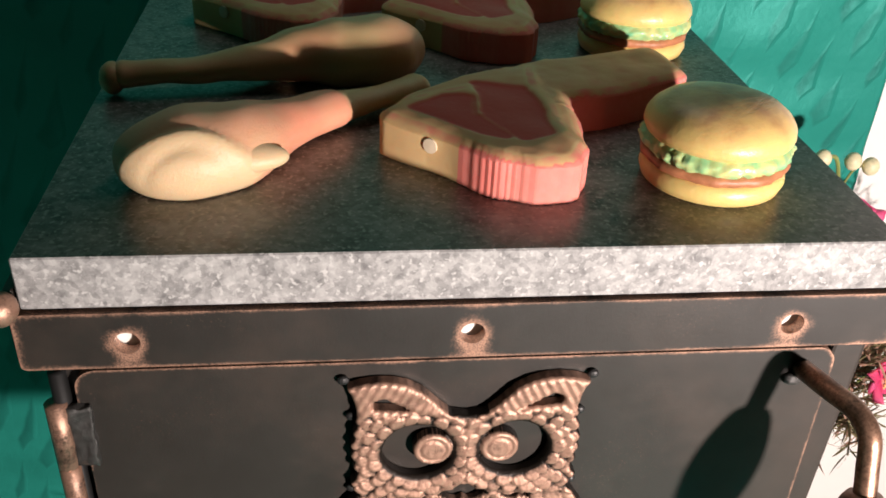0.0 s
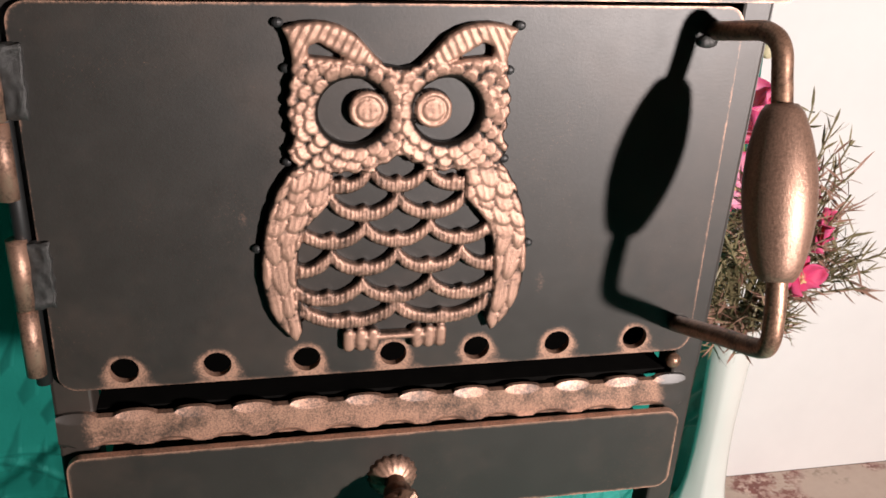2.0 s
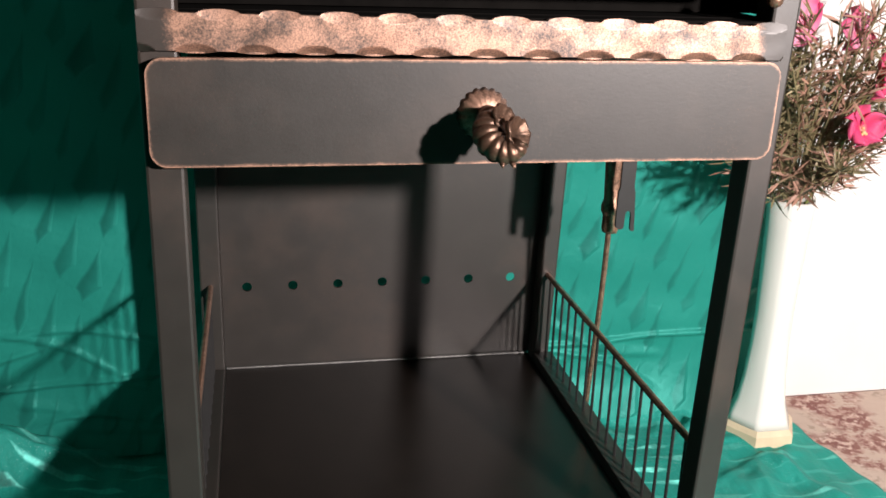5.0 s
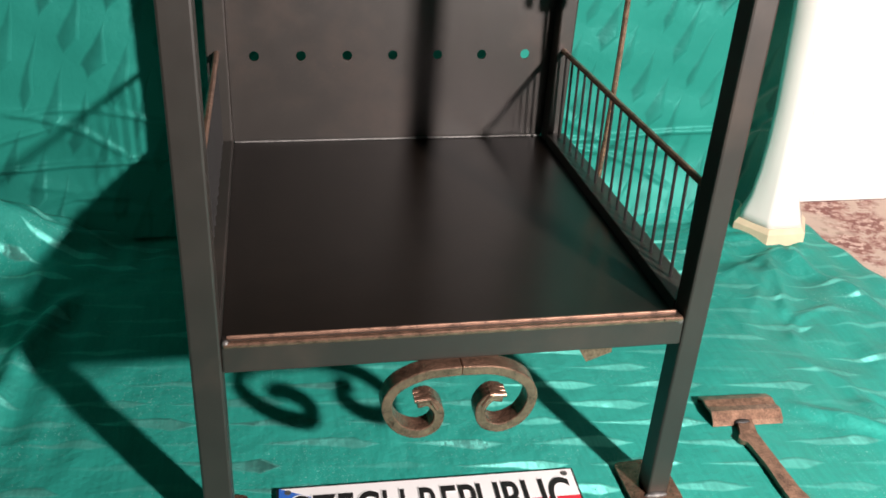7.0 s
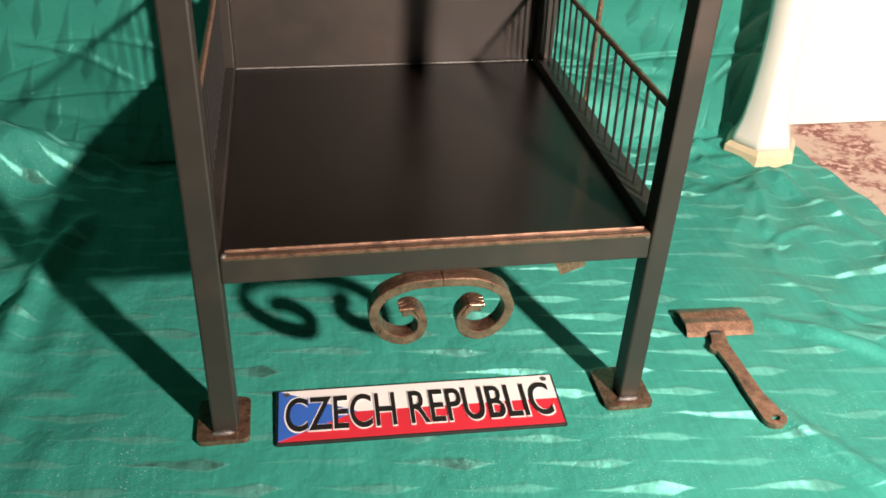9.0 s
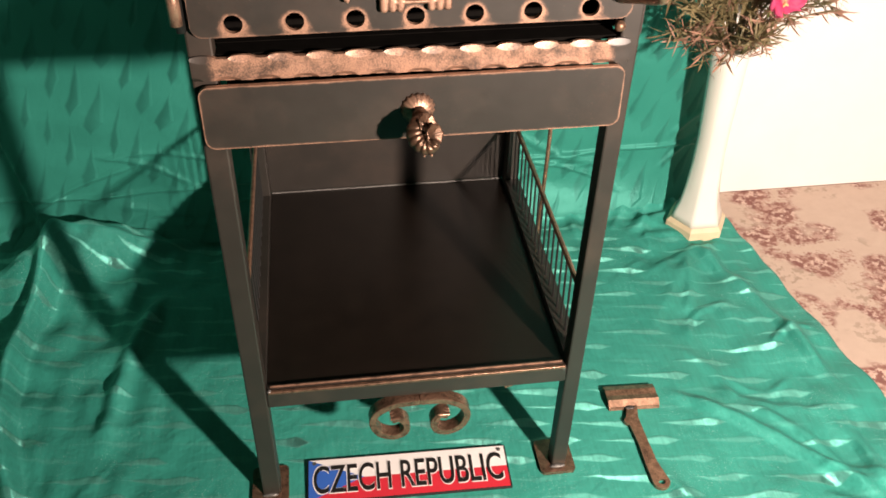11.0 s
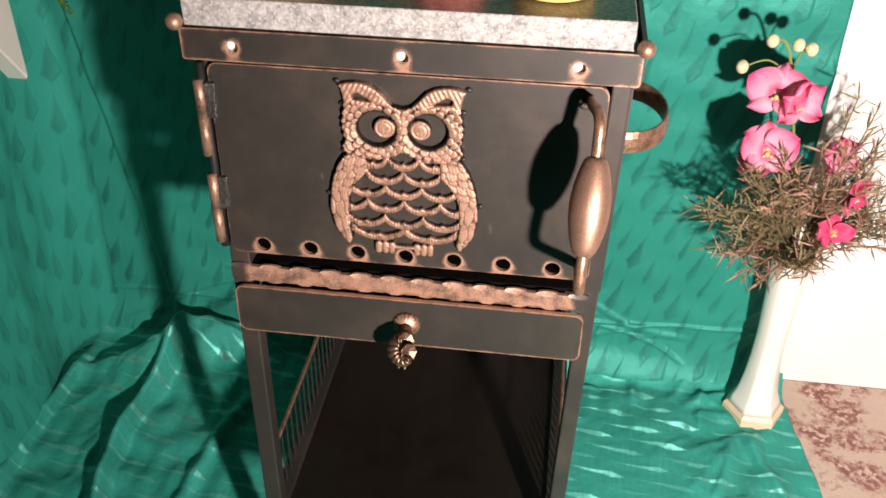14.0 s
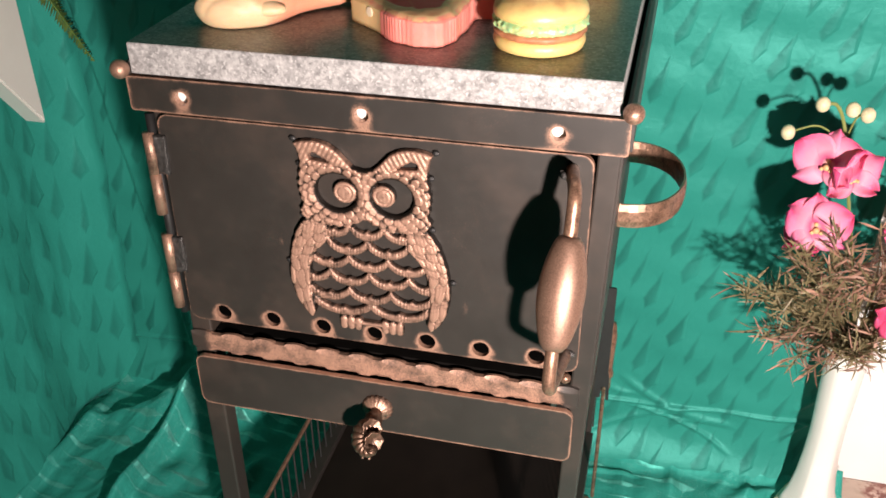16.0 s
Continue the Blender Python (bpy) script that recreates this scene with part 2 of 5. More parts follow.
def carpet_pile():
    m, nt, b = material("carpet_pile")
    p = place(nt)
    warp = node(nt, "ShaderNodeTexNoise", Scale=22.0, Detail=3.0)
    nt.links.new(p, warp.inputs["Vector"])
    shift = node(nt, "ShaderNodeVectorMath", {"operation": "MULTIPLY_ADD"}, i0=warp.outputs["Color"], i1=(0.03, 0.03, 0.0), i2=p).outputs[0]
    rose = node(nt, "ShaderNodeTexVoronoi", Scale=20.0, Vector=shift).outputs["Distance"]
    frill = noise_tex(nt, 150, 3, 0.6, p)
    ringed = calc(nt, "ADD", rose, calc(nt, "MULTIPLY", calc(nt, "SUBTRACT", frill, 0.5), 0.85))
    cluster = ramp(nt, noise_tex(nt, 6.5, 3, 0.5, p), 0.44, 0.49)
    leafy = ramp(nt, noise_tex(nt, 7.0, 2, 0.5, shift), 0.54, 0.60)
    twigs = ramp(nt, noise_tex(nt, 60, 3, 0.6, p), 0.50, 0.58)
    base = blend(nt, noise_tex(nt, 40, 4, 0.6, p), rgb(0.54, 0.420, 0.345), rgb(0.66, 0.545, 0.460))
    base = blend(nt, calc(nt, "MULTIPLY", calc(nt, "MULTIPLY", leafy, twigs), 0.7), base, rgb(0.33, 0.255, 0.195))
    mottle = ramp(nt, noise_tex(nt, 85, 4, 0.6, p), 0.44, 0.54)
    bloom = blend(nt, mottle, rgb(0.70, 0.53, 0.45), rgb(0.20, 0.065, 0.060))
    bloom = blend(nt, ramp(nt, ringed, 0.06, 0.14), rgb(0.24, 0.080, 0.070), bloom)
    bloom = blend(nt, calc(nt, "MULTIPLY", ramp(nt, ringed, 0.30, 0.40), 0.5), bloom, rgb(0.30, 0.130, 0.105))
    base = blend(nt, calc(nt, "MULTIPLY", calc(nt, "MULTIPLY", cluster, 0.95), ramp(nt, ringed, 0.56, 0.74, rgb(1, 1, 1), rgb(0, 0, 0))), base, bloom)
    base = blend(nt, calc(nt, "MULTIPLY", noise_tex(nt, 700, 3, 0.7, p), 0.22), base, rgb(0.36, 0.25, 0.20))
    nt.links.new(base, b.inputs["Base Color"])
    b.inputs["Roughness"].default_value = 0.95
    bump(nt, b, noise_tex(nt, 900, 3, 0.7, p), 0.5, 0.002)
    return m


def tinted(name, stops, attribute, rough, spec=0.5, grain=300.0, relief_by=0.3, coat=0.0, mottled=0.12):
    """A rubbery toy skin whose colour follows a mark on the mesh."""
    m, nt, b = material(name)
    p = place(nt)
    f = node(nt, "ShaderNodeAttribute", {"attribute_name": attribute}).outputs["Fac"]
    f = calc(nt, "ADD", f, calc(nt, "MULTIPLY", calc(nt, "SUBTRACT", noise_tex(nt, 90, 4, 0.6, p), 0.5), mottled))
    r = node(nt, "ShaderNodeValToRGB", i0=f)
    els = r.color_ramp.elements
    while len(els) < len(stops):
        els.new(0.5)
    for el, (pos, col) in zip(els, stops):
        el.position, el.color = pos, rgb(*col)
    nt.links.new(r.outputs[0], b.inputs["Base Color"])
    b.inputs["Roughness"].default_value = rough
    b.inputs["Specular IOR Level"].default_value = spec
    b.inputs["Coat Weight"].default_value = coat
    b.inputs["Coat Roughness"].default_value = 0.2
    b.inputs["Subsurface Weight"].default_value = 0.20
    b.inputs["Subsurface Radius"].default_value = (0.009, 0.0035, 0.002)
    b.inputs["Subsurface Scale"].default_value = 1.0
    bump(nt, b, noise_tex(nt, grain, 4, 0.65, p), relief_by, 0.0012)
    return m


def owl_copper_shaded():
    """The copper rub of the owl: bright on raised feathers; occlusion-like dark painted in the gaps between them."""
    m, nt, b = material("owl_copper_shaded")
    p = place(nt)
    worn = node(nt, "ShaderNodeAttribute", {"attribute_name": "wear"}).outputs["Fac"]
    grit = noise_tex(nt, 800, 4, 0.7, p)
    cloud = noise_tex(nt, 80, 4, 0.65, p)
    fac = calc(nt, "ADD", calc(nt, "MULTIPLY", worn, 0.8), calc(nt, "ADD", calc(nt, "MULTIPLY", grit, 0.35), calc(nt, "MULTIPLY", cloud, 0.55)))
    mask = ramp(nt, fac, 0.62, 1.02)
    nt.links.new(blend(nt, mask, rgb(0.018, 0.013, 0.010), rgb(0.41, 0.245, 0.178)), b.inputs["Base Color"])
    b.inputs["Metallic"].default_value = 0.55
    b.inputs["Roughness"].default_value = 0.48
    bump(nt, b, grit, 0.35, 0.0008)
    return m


OWL = owl_copper_shaded()
IRON = painted_iron()
COPPER = copper_rub()
BRONZE = dark_copper()
FORGED = dark_copper("forged_copper", rgb(0.47, 0.275, 0.190), 0.27)
CAST = dark_copper("cast_knob_bronze", rgb(0.215, 0.122, 0.080), 0.34)
GRIP = copper_rub("grip_copper", 0.22, 0.36, 0.80)
SAWN = stone("sawn_granite", rgb(0.47, 0.47, 0.46), rgb(0.14, 0.14, 0.14), rgb(0.48, 0.48, 0.47), 0.6)
POLISHED = stone("polished_granite", rgb(0.24, 0.25, 0.25), rgb(0.024, 0.026, 0.027), rgb(0.30, 0.30, 0.295), 0.33)
# one taffeta in shaded and lit base colours
CLOTH_HUNG_SHADED = satin("hung_taffeta_shaded", (0, 2), 0.0)
CLOTH_SIDE_LIT = satin("side_taffeta_lit", (1, 2), 0.1)
CLOTH_FLOOR_LIT = satin("floor_taffeta_lit", (1, 0), 1.0)
WHITE = plain("white_wall_paint", (0.80, 0.79, 0.77), 0.8, 0.02, 12, 0, 0.15)
CERAMIC = plain("white_glaze", (0.78, 0.77, 0.72), 0.25, 0.03, 10, 0, 0.02, 0.3)
CREAM = plain("cream_foot", (0.70, 0.58, 0.40), 0.4, 0.1, 30)
# kept dark so the added, unseen walls and ceiling bounce little light
DIM = plain("dark_unseen_surface", (0.035, 0.025, 0.018), 0.6, 0.2, 6)
CARPET = carpet_pile()
WELD = plain("dark_weld", (0.045, 0.044, 0.042), 0.42, 0.4, 220, 0.3, 0.6)
STEEL = plain("bare_weld", (0.16, 0.16, 0.155), 0.45, 0.4, 200, 0.6, 0.5)
BLACK = plain("black_paint", (0.012, 0.012, 0.012), 0.5, 0.2, 80)
ENAMEL = plain("black_enamel", (0.0085, 0.0062, 0.0048), 0.33, 0.25, 30, 0, 0.08)
# near-black that paints in the deep slot's shade
SLOT_SHADE = plain("slot_shade", (0.004, 0.0036, 0.0032), 0.9, 0.3, 60)

SLOT_SHADE.node_tree.nodes["Principled BSDF"].inputs["Specular IOR Level"].default_value = 0.05

# ---- mesh helpers ----
def linked(name, mesh, mat, parent=None, label=""):
    if mat:
        mesh.materials.append(mat)
    ob = new(name, mesh)
    if parent:
        ob.parent = parent
        if parent.parent is None:
            ob.matrix_parent_inverse = parent.matrix_basis.inverted()
    if label:
        ob["label"] = label
    return ob


def part(name, bm, mat, parent=None, label="", smooth=False):
    """Links a bmesh, drawn in world metres, as one mesh under a thing or a part."""
    mesh = bpy.data.meshes.new(name)
    bmesh.ops.recalc_face_normals(bm, faces=bm.faces)
    bm.to_mesh(mesh)
    bm.free()
    if smooth:
        mesh.polygons.foreach_set("use_smooth", [True] * len(mesh.polygons))
    return linked(name, mesh, mat, parent, label)


def thing(name, at, label, category, group=""):
    ob = new(name)
    ob.empty_display_size = 0.05
    ob.matrix_basis = Matrix.Translation(at)
    return tagged(ob, label, category, group)


def box(x0, x1, y0, y1, z0, z1, bevel=0.0, segments=2, bm=None):
    bm = bm or bmesh.new()
    made = bmesh.ops.create_cube(bm, size=1.0)["verts"]
    for v in made:
        v.co = Vector(((x0 + x1) / 2 + v.co.x * (x1 - x0), (y0 + y1) / 2 + v.co.y * (y1 - y0), (z0 + z1) / 2 + v.co.z * (z1 - z0)))
    if bevel:
        edges = list({e for v in made for e in v.link_edges})
        bmesh.ops.bevel(bm, geom=edges, offset=bevel, segments=segments, profile=0.5, affect="EDGES")
    return bm


def smooth_path(points, steps):
    """A Catmull-Rom curve through a few points."""
    pts = [Vector(p) for p in points]
    pts = [2 * pts[0] - pts[1]] + pts + [2 * pts[-1] - pts[-2]]
    out = []
    for i in range(1, len(pts) - 2):
        a, b, c, d = pts[i - 1:i + 3]
        for k in range(steps):
            t = k / steps
            out.append(0.5 * (2 * b + (c - a) * t + (2 * a - 5 * b + 4 * c - d) * t * t + (3 * b - a - 3 * c + d) * t ** 3))
    return out + [pts[-2]]


def sweep(path, size, ring=12, up=(0, 0, 1), bm=None, square=False):
    """A skin round a path; size(t) gives the half-widths across and along up."""
    bm = bm or bmesh.new()
    rings = []
    n = len(path)
    for i, p in enumerate(path):
        d = (path[min(i + 1, n - 1)] - path[max(i - 1, 0)]).normalized()
        side = d.cross(Vector(up))
        side = side.normalized() if side.length > 1e-6 else Vector((1, 0, 0))
        top = side.cross(d).normalized()
        a, b = size(i / (n - 1))
        row = []
        for k in range(ring):
            w = 2 * math.pi * (k + 0.5) / ring
            c, s = math.cos(w), math.sin(w)
            if square:
                q = max(abs(c), abs(s))
                c, s = c / q, s / q
            row.append(bm.verts.new(p + side * a * c + top * b * s))
        rings.append(row)
    for r0, r1 in zip(rings, rings[1:]):
        for k in range(ring):
            bm.faces.new((r0[k], r0[(k + 1) % ring], r1[(k + 1) % ring], r1[k]))
    bm.faces.new(rings[0][::-1])
    bm.faces.new(rings[-1])
    return bm


def lathe(profile, segs=32, at=(0, 0, 0), m=None, bm=None, wobble=None):
    """A turned body: profile of (radius, height) pairs."""
    bm = bm or bmesh.new()
    m = m or Matrix.Identity(4)
    rows = []
    for r, h in profile:
        row = []
        for k in range(segs):
            w = 2 * math.pi * k / segs
            rr = max(r, 1e-5) * (wobble(w, h, r) if wobble else 1.0)
            row.append(bm.verts.new(Vector(at) + m @ Vector((rr * math.cos(w), rr * math.sin(w), h))))
        rows.append(row)
    for a, b in zip(rows, rows[1:]):
        for k in range(segs):
            bm.faces.new((a[k], a[(k + 1) % segs], b[(k + 1) % segs], b[k]))
    bm.faces.new(rows[0][::-1])
    bm.faces.new(rows[-1])
    return bm


def ball(at, r, bm=None, squash=(1, 1, 1), u=12, v=8):
    bm = bm or bmesh.new()
    bmesh.ops.create_uvsphere(bm, u_segments=u, v_segments=v, radius=r, matrix=Matrix.Translation(at) @ Matrix.Diagonal((*squash, 1)))
    return bm


def rounded(X, Z, cx, cz, hx, hz, r):
    qx, qz = np.abs(X - cx) - (hx - r), np.abs(Z - cz) - (hz - r)
    return np.hypot(np.maximum(qx, 0), np.maximum(qz, 0)) + np.minimum(np.maximum(qx, qz), 0) - r


def circle(X, Z, cx, cz, rx, rz=None):
    rz = rz or rx
    return (np.hypot((X - cx) / rx, (Z - cz) / rz) - 1) * min(rx, rz)


def capsule(X, Z, x0, z0, x1, z1, r0, r1=None):
    r1 = r0 if r1 is None else r1
    dx, dz = x1 - x0, z1 - z0
    t = np.clip(((X - x0) * dx + (Z - z0) * dz) / (dx * dx + dz * dz), 0, 1)
    return np.hypot(X - x0 - t * dx, Z - z0 - t * dz) - (r0 + (r1 - r0) * t)


def relief(name, F, bounds, cell, front, back, top=None, marks=None, flat=False, smooth=False):
    """A plate cut out along F < 0, in the x-z plane facing -y (flat: in the x-y plane facing up), with a carved face.
    top: how far each place stands out; marks: named values kept on the mesh."""
    x0, x1, z0, z1 = bounds
    nx, nz = int(round((x1 - x0) / cell)) + 1, int(round((z1 - z0) / cell)) + 1
    X, Z = np.meshgrid(np.linspace(x0, x1, nx), np.linspace(z0, z1, nz), indexing="ij")
    f0 = F(X, Z)
    quad = np.minimum(np.minimum(f0[:-1, :-1], f0[1:, :-1]), np.minimum(f0[:-1, 1:], f0[1:, 1:])) < 0
    eps = cell * 0.05
    for _ in range(4):
        f = F(X, Z)
        gx, gz = (F(X + eps, Z) - f) / eps, (F(X, Z + eps) - f) / eps
        move = np.where((f0 > 0) & (f0 < cell * 2.5), f / np.maximum(gx * gx + gz * gz, 0.05), 0)
        move = np.clip(move, -cell * 0.7, cell * 0.7)
        X, Z = X - move * gx, Z - move * gz
    H = top(X, Z) if top else np.zeros_like(X)
    used = np.zeros((nx, nz), bool)
    for a in (slice(0, -1), slice(1, None)):
        for b in (slice(0, -1), slice(1, None)):
            used[a, b] |= quad
    index = np.full((nx, nz), -1)
    index[used] = np.arange(used.sum())
    q = np.stack([index[:-1, :-1][quad], index[1:, :-1][quad], index[1:, 1:][quad], index[:-1, 1:][quad]], 1)
    n = int(used.sum())
    edges = np.concatenate([q[:, [0, 1]], q[:, [1, 2]], q[:, [2, 3]], q[:, [3, 0]]])
    key, rev = edges[:, 0] * n + edges[:, 1], edges[:, 1] * n + edges[:, 0]
    rim = edges[~np.isin(key, rev)]
    side = np.stack([rim[:, 1], rim[:, 0], rim[:, 0] + n, rim[:, 1] + n], 1)
    faces = np.concatenate([q, q[:, ::-1] + n, side])
    xs, zs, hs = X[used], Z[used], H[used]
    if flat:
        near, far = np.stack([xs, zs, front + hs], 1), np.stack([xs, zs, np.full(n, back)], 1)
    else:
        near, far = np.stack([xs, front - hs, zs], 1), np.stack([xs, np.full(n, back), zs], 1)
    mesh = bpy.data.meshes.new(name)
    mesh.from_pydata(np.concatenate([near, far]).tolist(), [], faces.tolist())
    for key, fn in (marks or {}).items():
        values = fn(X, Z)[used]
        at = mesh.attributes.new(key, "FLOAT", "POINT")
        at.data.foreach_set("value", np.concatenate([values, values]).astype(np.float32))
    if smooth:
        mesh.polygons.foreach_set("use_smooth", np.arange(len(faces)) < len(q))
    mesh.validate()
    return mesh


def mark_all(ob, key, fn):
    mesh = ob.data
    at = mesh.attributes.new(key, "FLOAT", "POINT")
    at.data.foreach_set("value", [float(fn(v.co)) for v in mesh.vertices])
    return ob


def near_edge(d, width):
    return np.exp(-np.maximum(d, 0) / width)


# ---- the room ----
part("carpet_floor", box(-1.2, 2.2, -3.0, 0.62, -0.02, -0.001), CARPET)
tagged(bpy.data.objects["carpet_floor"], "beige carpet with faded maroon flower pattern", "carpet", kind="structure")


def wall(name, *size, mat=WHITE, label="plain white painted room wall"):
    return tagged(part(name, box(*size), mat), label, "wall", kind="structure")


wall("wall_north", -0.9, 2.2, 0.62, 0.74, 0, 2.45)
# added out of view: dark walls and ceiling that hold back bounced light
wall("unseen_wall_west", -1.02, -0.9, -3.0, 0.74, 0, 2.45, mat=DIM, label="unseen dark room wall, added to hold back bounced light")
wall("unseen_wall_east", 2.2, 2.32, -3.0, 0.74, 0, 2.45, mat=DIM, label="unseen dark room wall, added to hold back bounced light")
wall("unseen_wall_south", -1.02, 2.32, -3.12, -3.0, 0, 2.45, mat=DIM, label="unseen dark room wall, added to hold back bounced light")
tagged(part("ceiling", box(-1.02, 2.32, -3.12, 0.74, 2.45, 2.5), DIM), "unseen dark ceiling, added to hold back bounced light", "ceiling", kind="structure")


def sheet(name, nu, nv, fn, mat, label, thick=0.0015):
    """A cloth: fn(u, v) gives the place, u and v from 0 to 1."""
    us, vs = np.linspace(0, 1, nu), np.linspace(0, 1, nv)
    U, V = np.meshgrid(us, vs, indexing="ij")
    P = np.stack(fn(U, V), -1).reshape(-1, 3)
    i = np.arange(nu * nv).reshape(nu, nv)
    q = np.stack([i[:-1, :-1], i[1:, :-1], i[1:, 1:], i[:-1, 1:]], -1).reshape(-1, 4)
    mesh = bpy.data.meshes.new(name)
    mesh.from_pydata(P.tolist(), [], q.tolist())
    mesh.polygons.foreach_set("use_smooth", [True] * len(q))
    ob = linked(name, mesh, mat)
    solid = ob.modifiers.new("thickness", "SOLIDIFY")
    solid.thickness, solid.offset = thick, 0
    return tagged(ob, label, "cloth", kind="structure")


def waves(A, B, seed, scale, count=7):
    """Soft folds: a sum of waves with seeded directions."""
    r = np.random.RandomState(seed)
    out = np.zeros_like(A)
    for k in range(count):
        w = r.uniform(0, 2 * np.pi)
        f = r.uniform(0.6, 1.8) / scale
        out += np.sin((A * np.cos(w) + B * np.sin(w)) * 2 * np.pi * f + r.uniform(0, 6.28)) / count
    return out


def ridge(A, B, a0, b0, a1, b1, width, bend=0.0):
    """A long soft fold from one place to another."""
    d = np.hypot(a1 - a0, b1 - b0)
    tx, ty = (a1 - a0) / d, (b1 - b0) / d
    s = ((A - a0) * tx + (B - b0) * ty) / d
    o = (A - a0) * -ty + (B - b0) * tx - bend * np.sin(np.clip(s, 0, 1) * np.pi)
    end = np.clip(s * 6, 0, 1) * np.clip((1 - s) * 6, 0, 1)
    return np.exp(-(o / width) ** 2) * end


def tent(A, B, a0, b0, a1, b1, front, back):
    """A fold pulled up to one side: a long slope before it, a steep drop behind."""
    d = np.hypot(a1 - a0, b1 - b0)
    tx, ty = (a1 - a0) / d, (b1 - b0) / d
    s = ((A - a0) * tx + (B - b0) * ty) / d
    o = (A - a0) * -ty + (B - b0) * tx
    return np.exp(-(o / np.where(o < 0, front, back)) ** 2) * np.clip(s * 5, 0, 1) * np.clip((1 - s) * 4, 0, 1)


def hung_cloth(U, V):
    z = 0.015 + 1.6 * V ** 1.7
    right = 0.575 - 0.012 * z
    x = -0.76 + (right + 0.76) * U
    y = 0.600 - 0.006 * waves(x, z * 0.3, 3, 0.22) - 0.004 * waves(x, z, 5, 0.12)
    y -= 0.035 * np.exp(-(z / 0.05) ** 2)
    y -= 0.0055 * np.exp(-((z - 0.118 - 0.03 * x - 0.003 * np.sin(x * 17)) / 0.0034) ** 2)
    r = np.random.RandomState(91)
    for k in range(26):
        a0, b0 = r.uniform(-0.7, 0.55), r.uniform(0.02, 0.20)
        w, length = r.uniform(-0.6, 0.6), r.uniform(0.08, 0.25)
        y -= r.uniform(0.002, 0.005) * ridge(x, z, a0, b0, a0 + length * np.cos(w), b0 + length * np.sin(w), r.uniform(0.003, 0.007), r.uniform(-0.02, 0.02))
    step = np.clip((x - (-0.575 - 0.165 * z)) / 0.006, 0, 1)
    y -= 0.010 * step
    return x, y, z


def side_cloth(U, V):
    y = -1.2 + 1.795 * U
    z = 0.01 + 1.6 * V
    x = -0.765 + 0.012 * waves(y, z * 0.25, 11, 0.2) + 0.006 * waves(y, z, 13, 0.12) + 0.04 * np.exp(-(z / 0.10) ** 2) * np.clip((0.45 - y) / 0.15, 0, 1)
    x += 0.07 * np.clip((y - 0.45) / 0.15, 0, 1) ** 2
    for y0, z0, y1, z1, tall in ((0.44, 0.60, 0.47, 0.16, 0.009), (0.30, 0.55, 0.40, 0.10, 0.006), (0.12, 0.80, 0.20, 0.15, 0.007), (-0.10, 0.75, -0.02, 0.12, 0.007)):
        x += tall * ridge(y, z, y0, z0, y1, z1, 0.007, 0.012)
    return x, y, z


def floor_cloth(U, V):
    y = -1.2 + 1.79 * V
    edge = 0.615 + 0.065 * np.clip((0.53 - y) / 0.45, 0, 1)
    x = -0.76 + (edge + 0.76) * U
    calm = np.clip((np.hypot(np.maximum(np.abs(x - 0.05) - 0.30, 0), np.maximum(np.abs(y - 0.12) - 0.28, 0))) / 0.15, 0, 1)
    z = 0.0035 + 0.0100 * (1 - calm) + calm * (0.005 + 0.010 * waves(x, y, 21, 0.16) + 0.006 * waves(x, y, 23, 0.07))
    z += 0.022 * ridge(x, y, -0.730, -0.40, -0.730, 0.56, 0.013, 0.0)
    z += 0.036 * ridge(x, y, -0.50, -0.02, -0.525, 0.56, 0.014, 0.055)
    z += 0.014 * ridge(x, y, -0.50, 0.52, -0.28, 0.585, 0.008, -0.010)
    z += 0.014 * ridge(x, y, -0.42, 0.10, -0.36, 0.44, 0.014, 0.015)
    z += 0.010 * ridge(x, y, -0.60, 0.05, -0.40, -0.35, 0.020, 0.02)
    z += 0.018 * ridge(x, y, 0.22, 0.575, 0.56, 0.565, 0.018, 0.01)
    z += 0.012 * ridge(x, y, 0.42, 0.50, 0.60, 0.56, 0.012, 0.01)
    z += 0.010 * ridge(x, y, 0.50, 0.50, 0.62, 0.08, 0.012, 0.02)
    z += 0.010 * ridge(x, y, 0.36, 0.12, 0.60, -0.12, 0.010, 0.02)
    z += 0.008 * ridge(x, y, 0.30, 0.00, 0.52, -0.30, 0.012, -0.02)
    r = np.random.RandomState(77)
    for k in range(84):
        zone = k % 3
        if zone == 0:
            a0, b0 = r.uniform(-0.74, -0.36), r.uniform(0.0, 0.58)
        elif zone == 1:
            a0, b0 = r.uniform(-0.60, 0.55), r.uniform(0.46, 0.58)
        else:
            a0, b0 = r.uniform(0.40, 0.62), r.uniform(-0.3, 0.5)
        w, length = r.uniform(0, 2 * np.pi), r.uniform(0.07, 0.22)
        z += r.uniform(0.002, 0.006) * (0.5 if zone == 0 else 1.0) * ridge(x, y, a0, b0, a0 + length * np.cos(w), b0 + length * np.sin(w), r.uniform(0.004, 0.010), r.uniform(-0.03, 0.03)) * np.clip(calm * 1.5, 0, 1)
    z += (0.026 + 0.072 * np.exp(-((x + 0.515) / 0.075) ** 2)) * tent(x, y, -0.745, 0.425, -0.330, 0.600, 0.050, 0.011)
    z += 0.030 * np.clip((y - 0.54) / 0.05, 0, 1) ** 2 * (1 - 0.8 * np.exp(-((x + 0.45) / 0.16) ** 4))
    z = np.maximum(z, 0.002)
    return x, y, z


sheet("back_drape", 340, 380, hung_cloth, CLOTH_HUNG_SHADED, "teal green satin taffeta drape hung on the white wall")
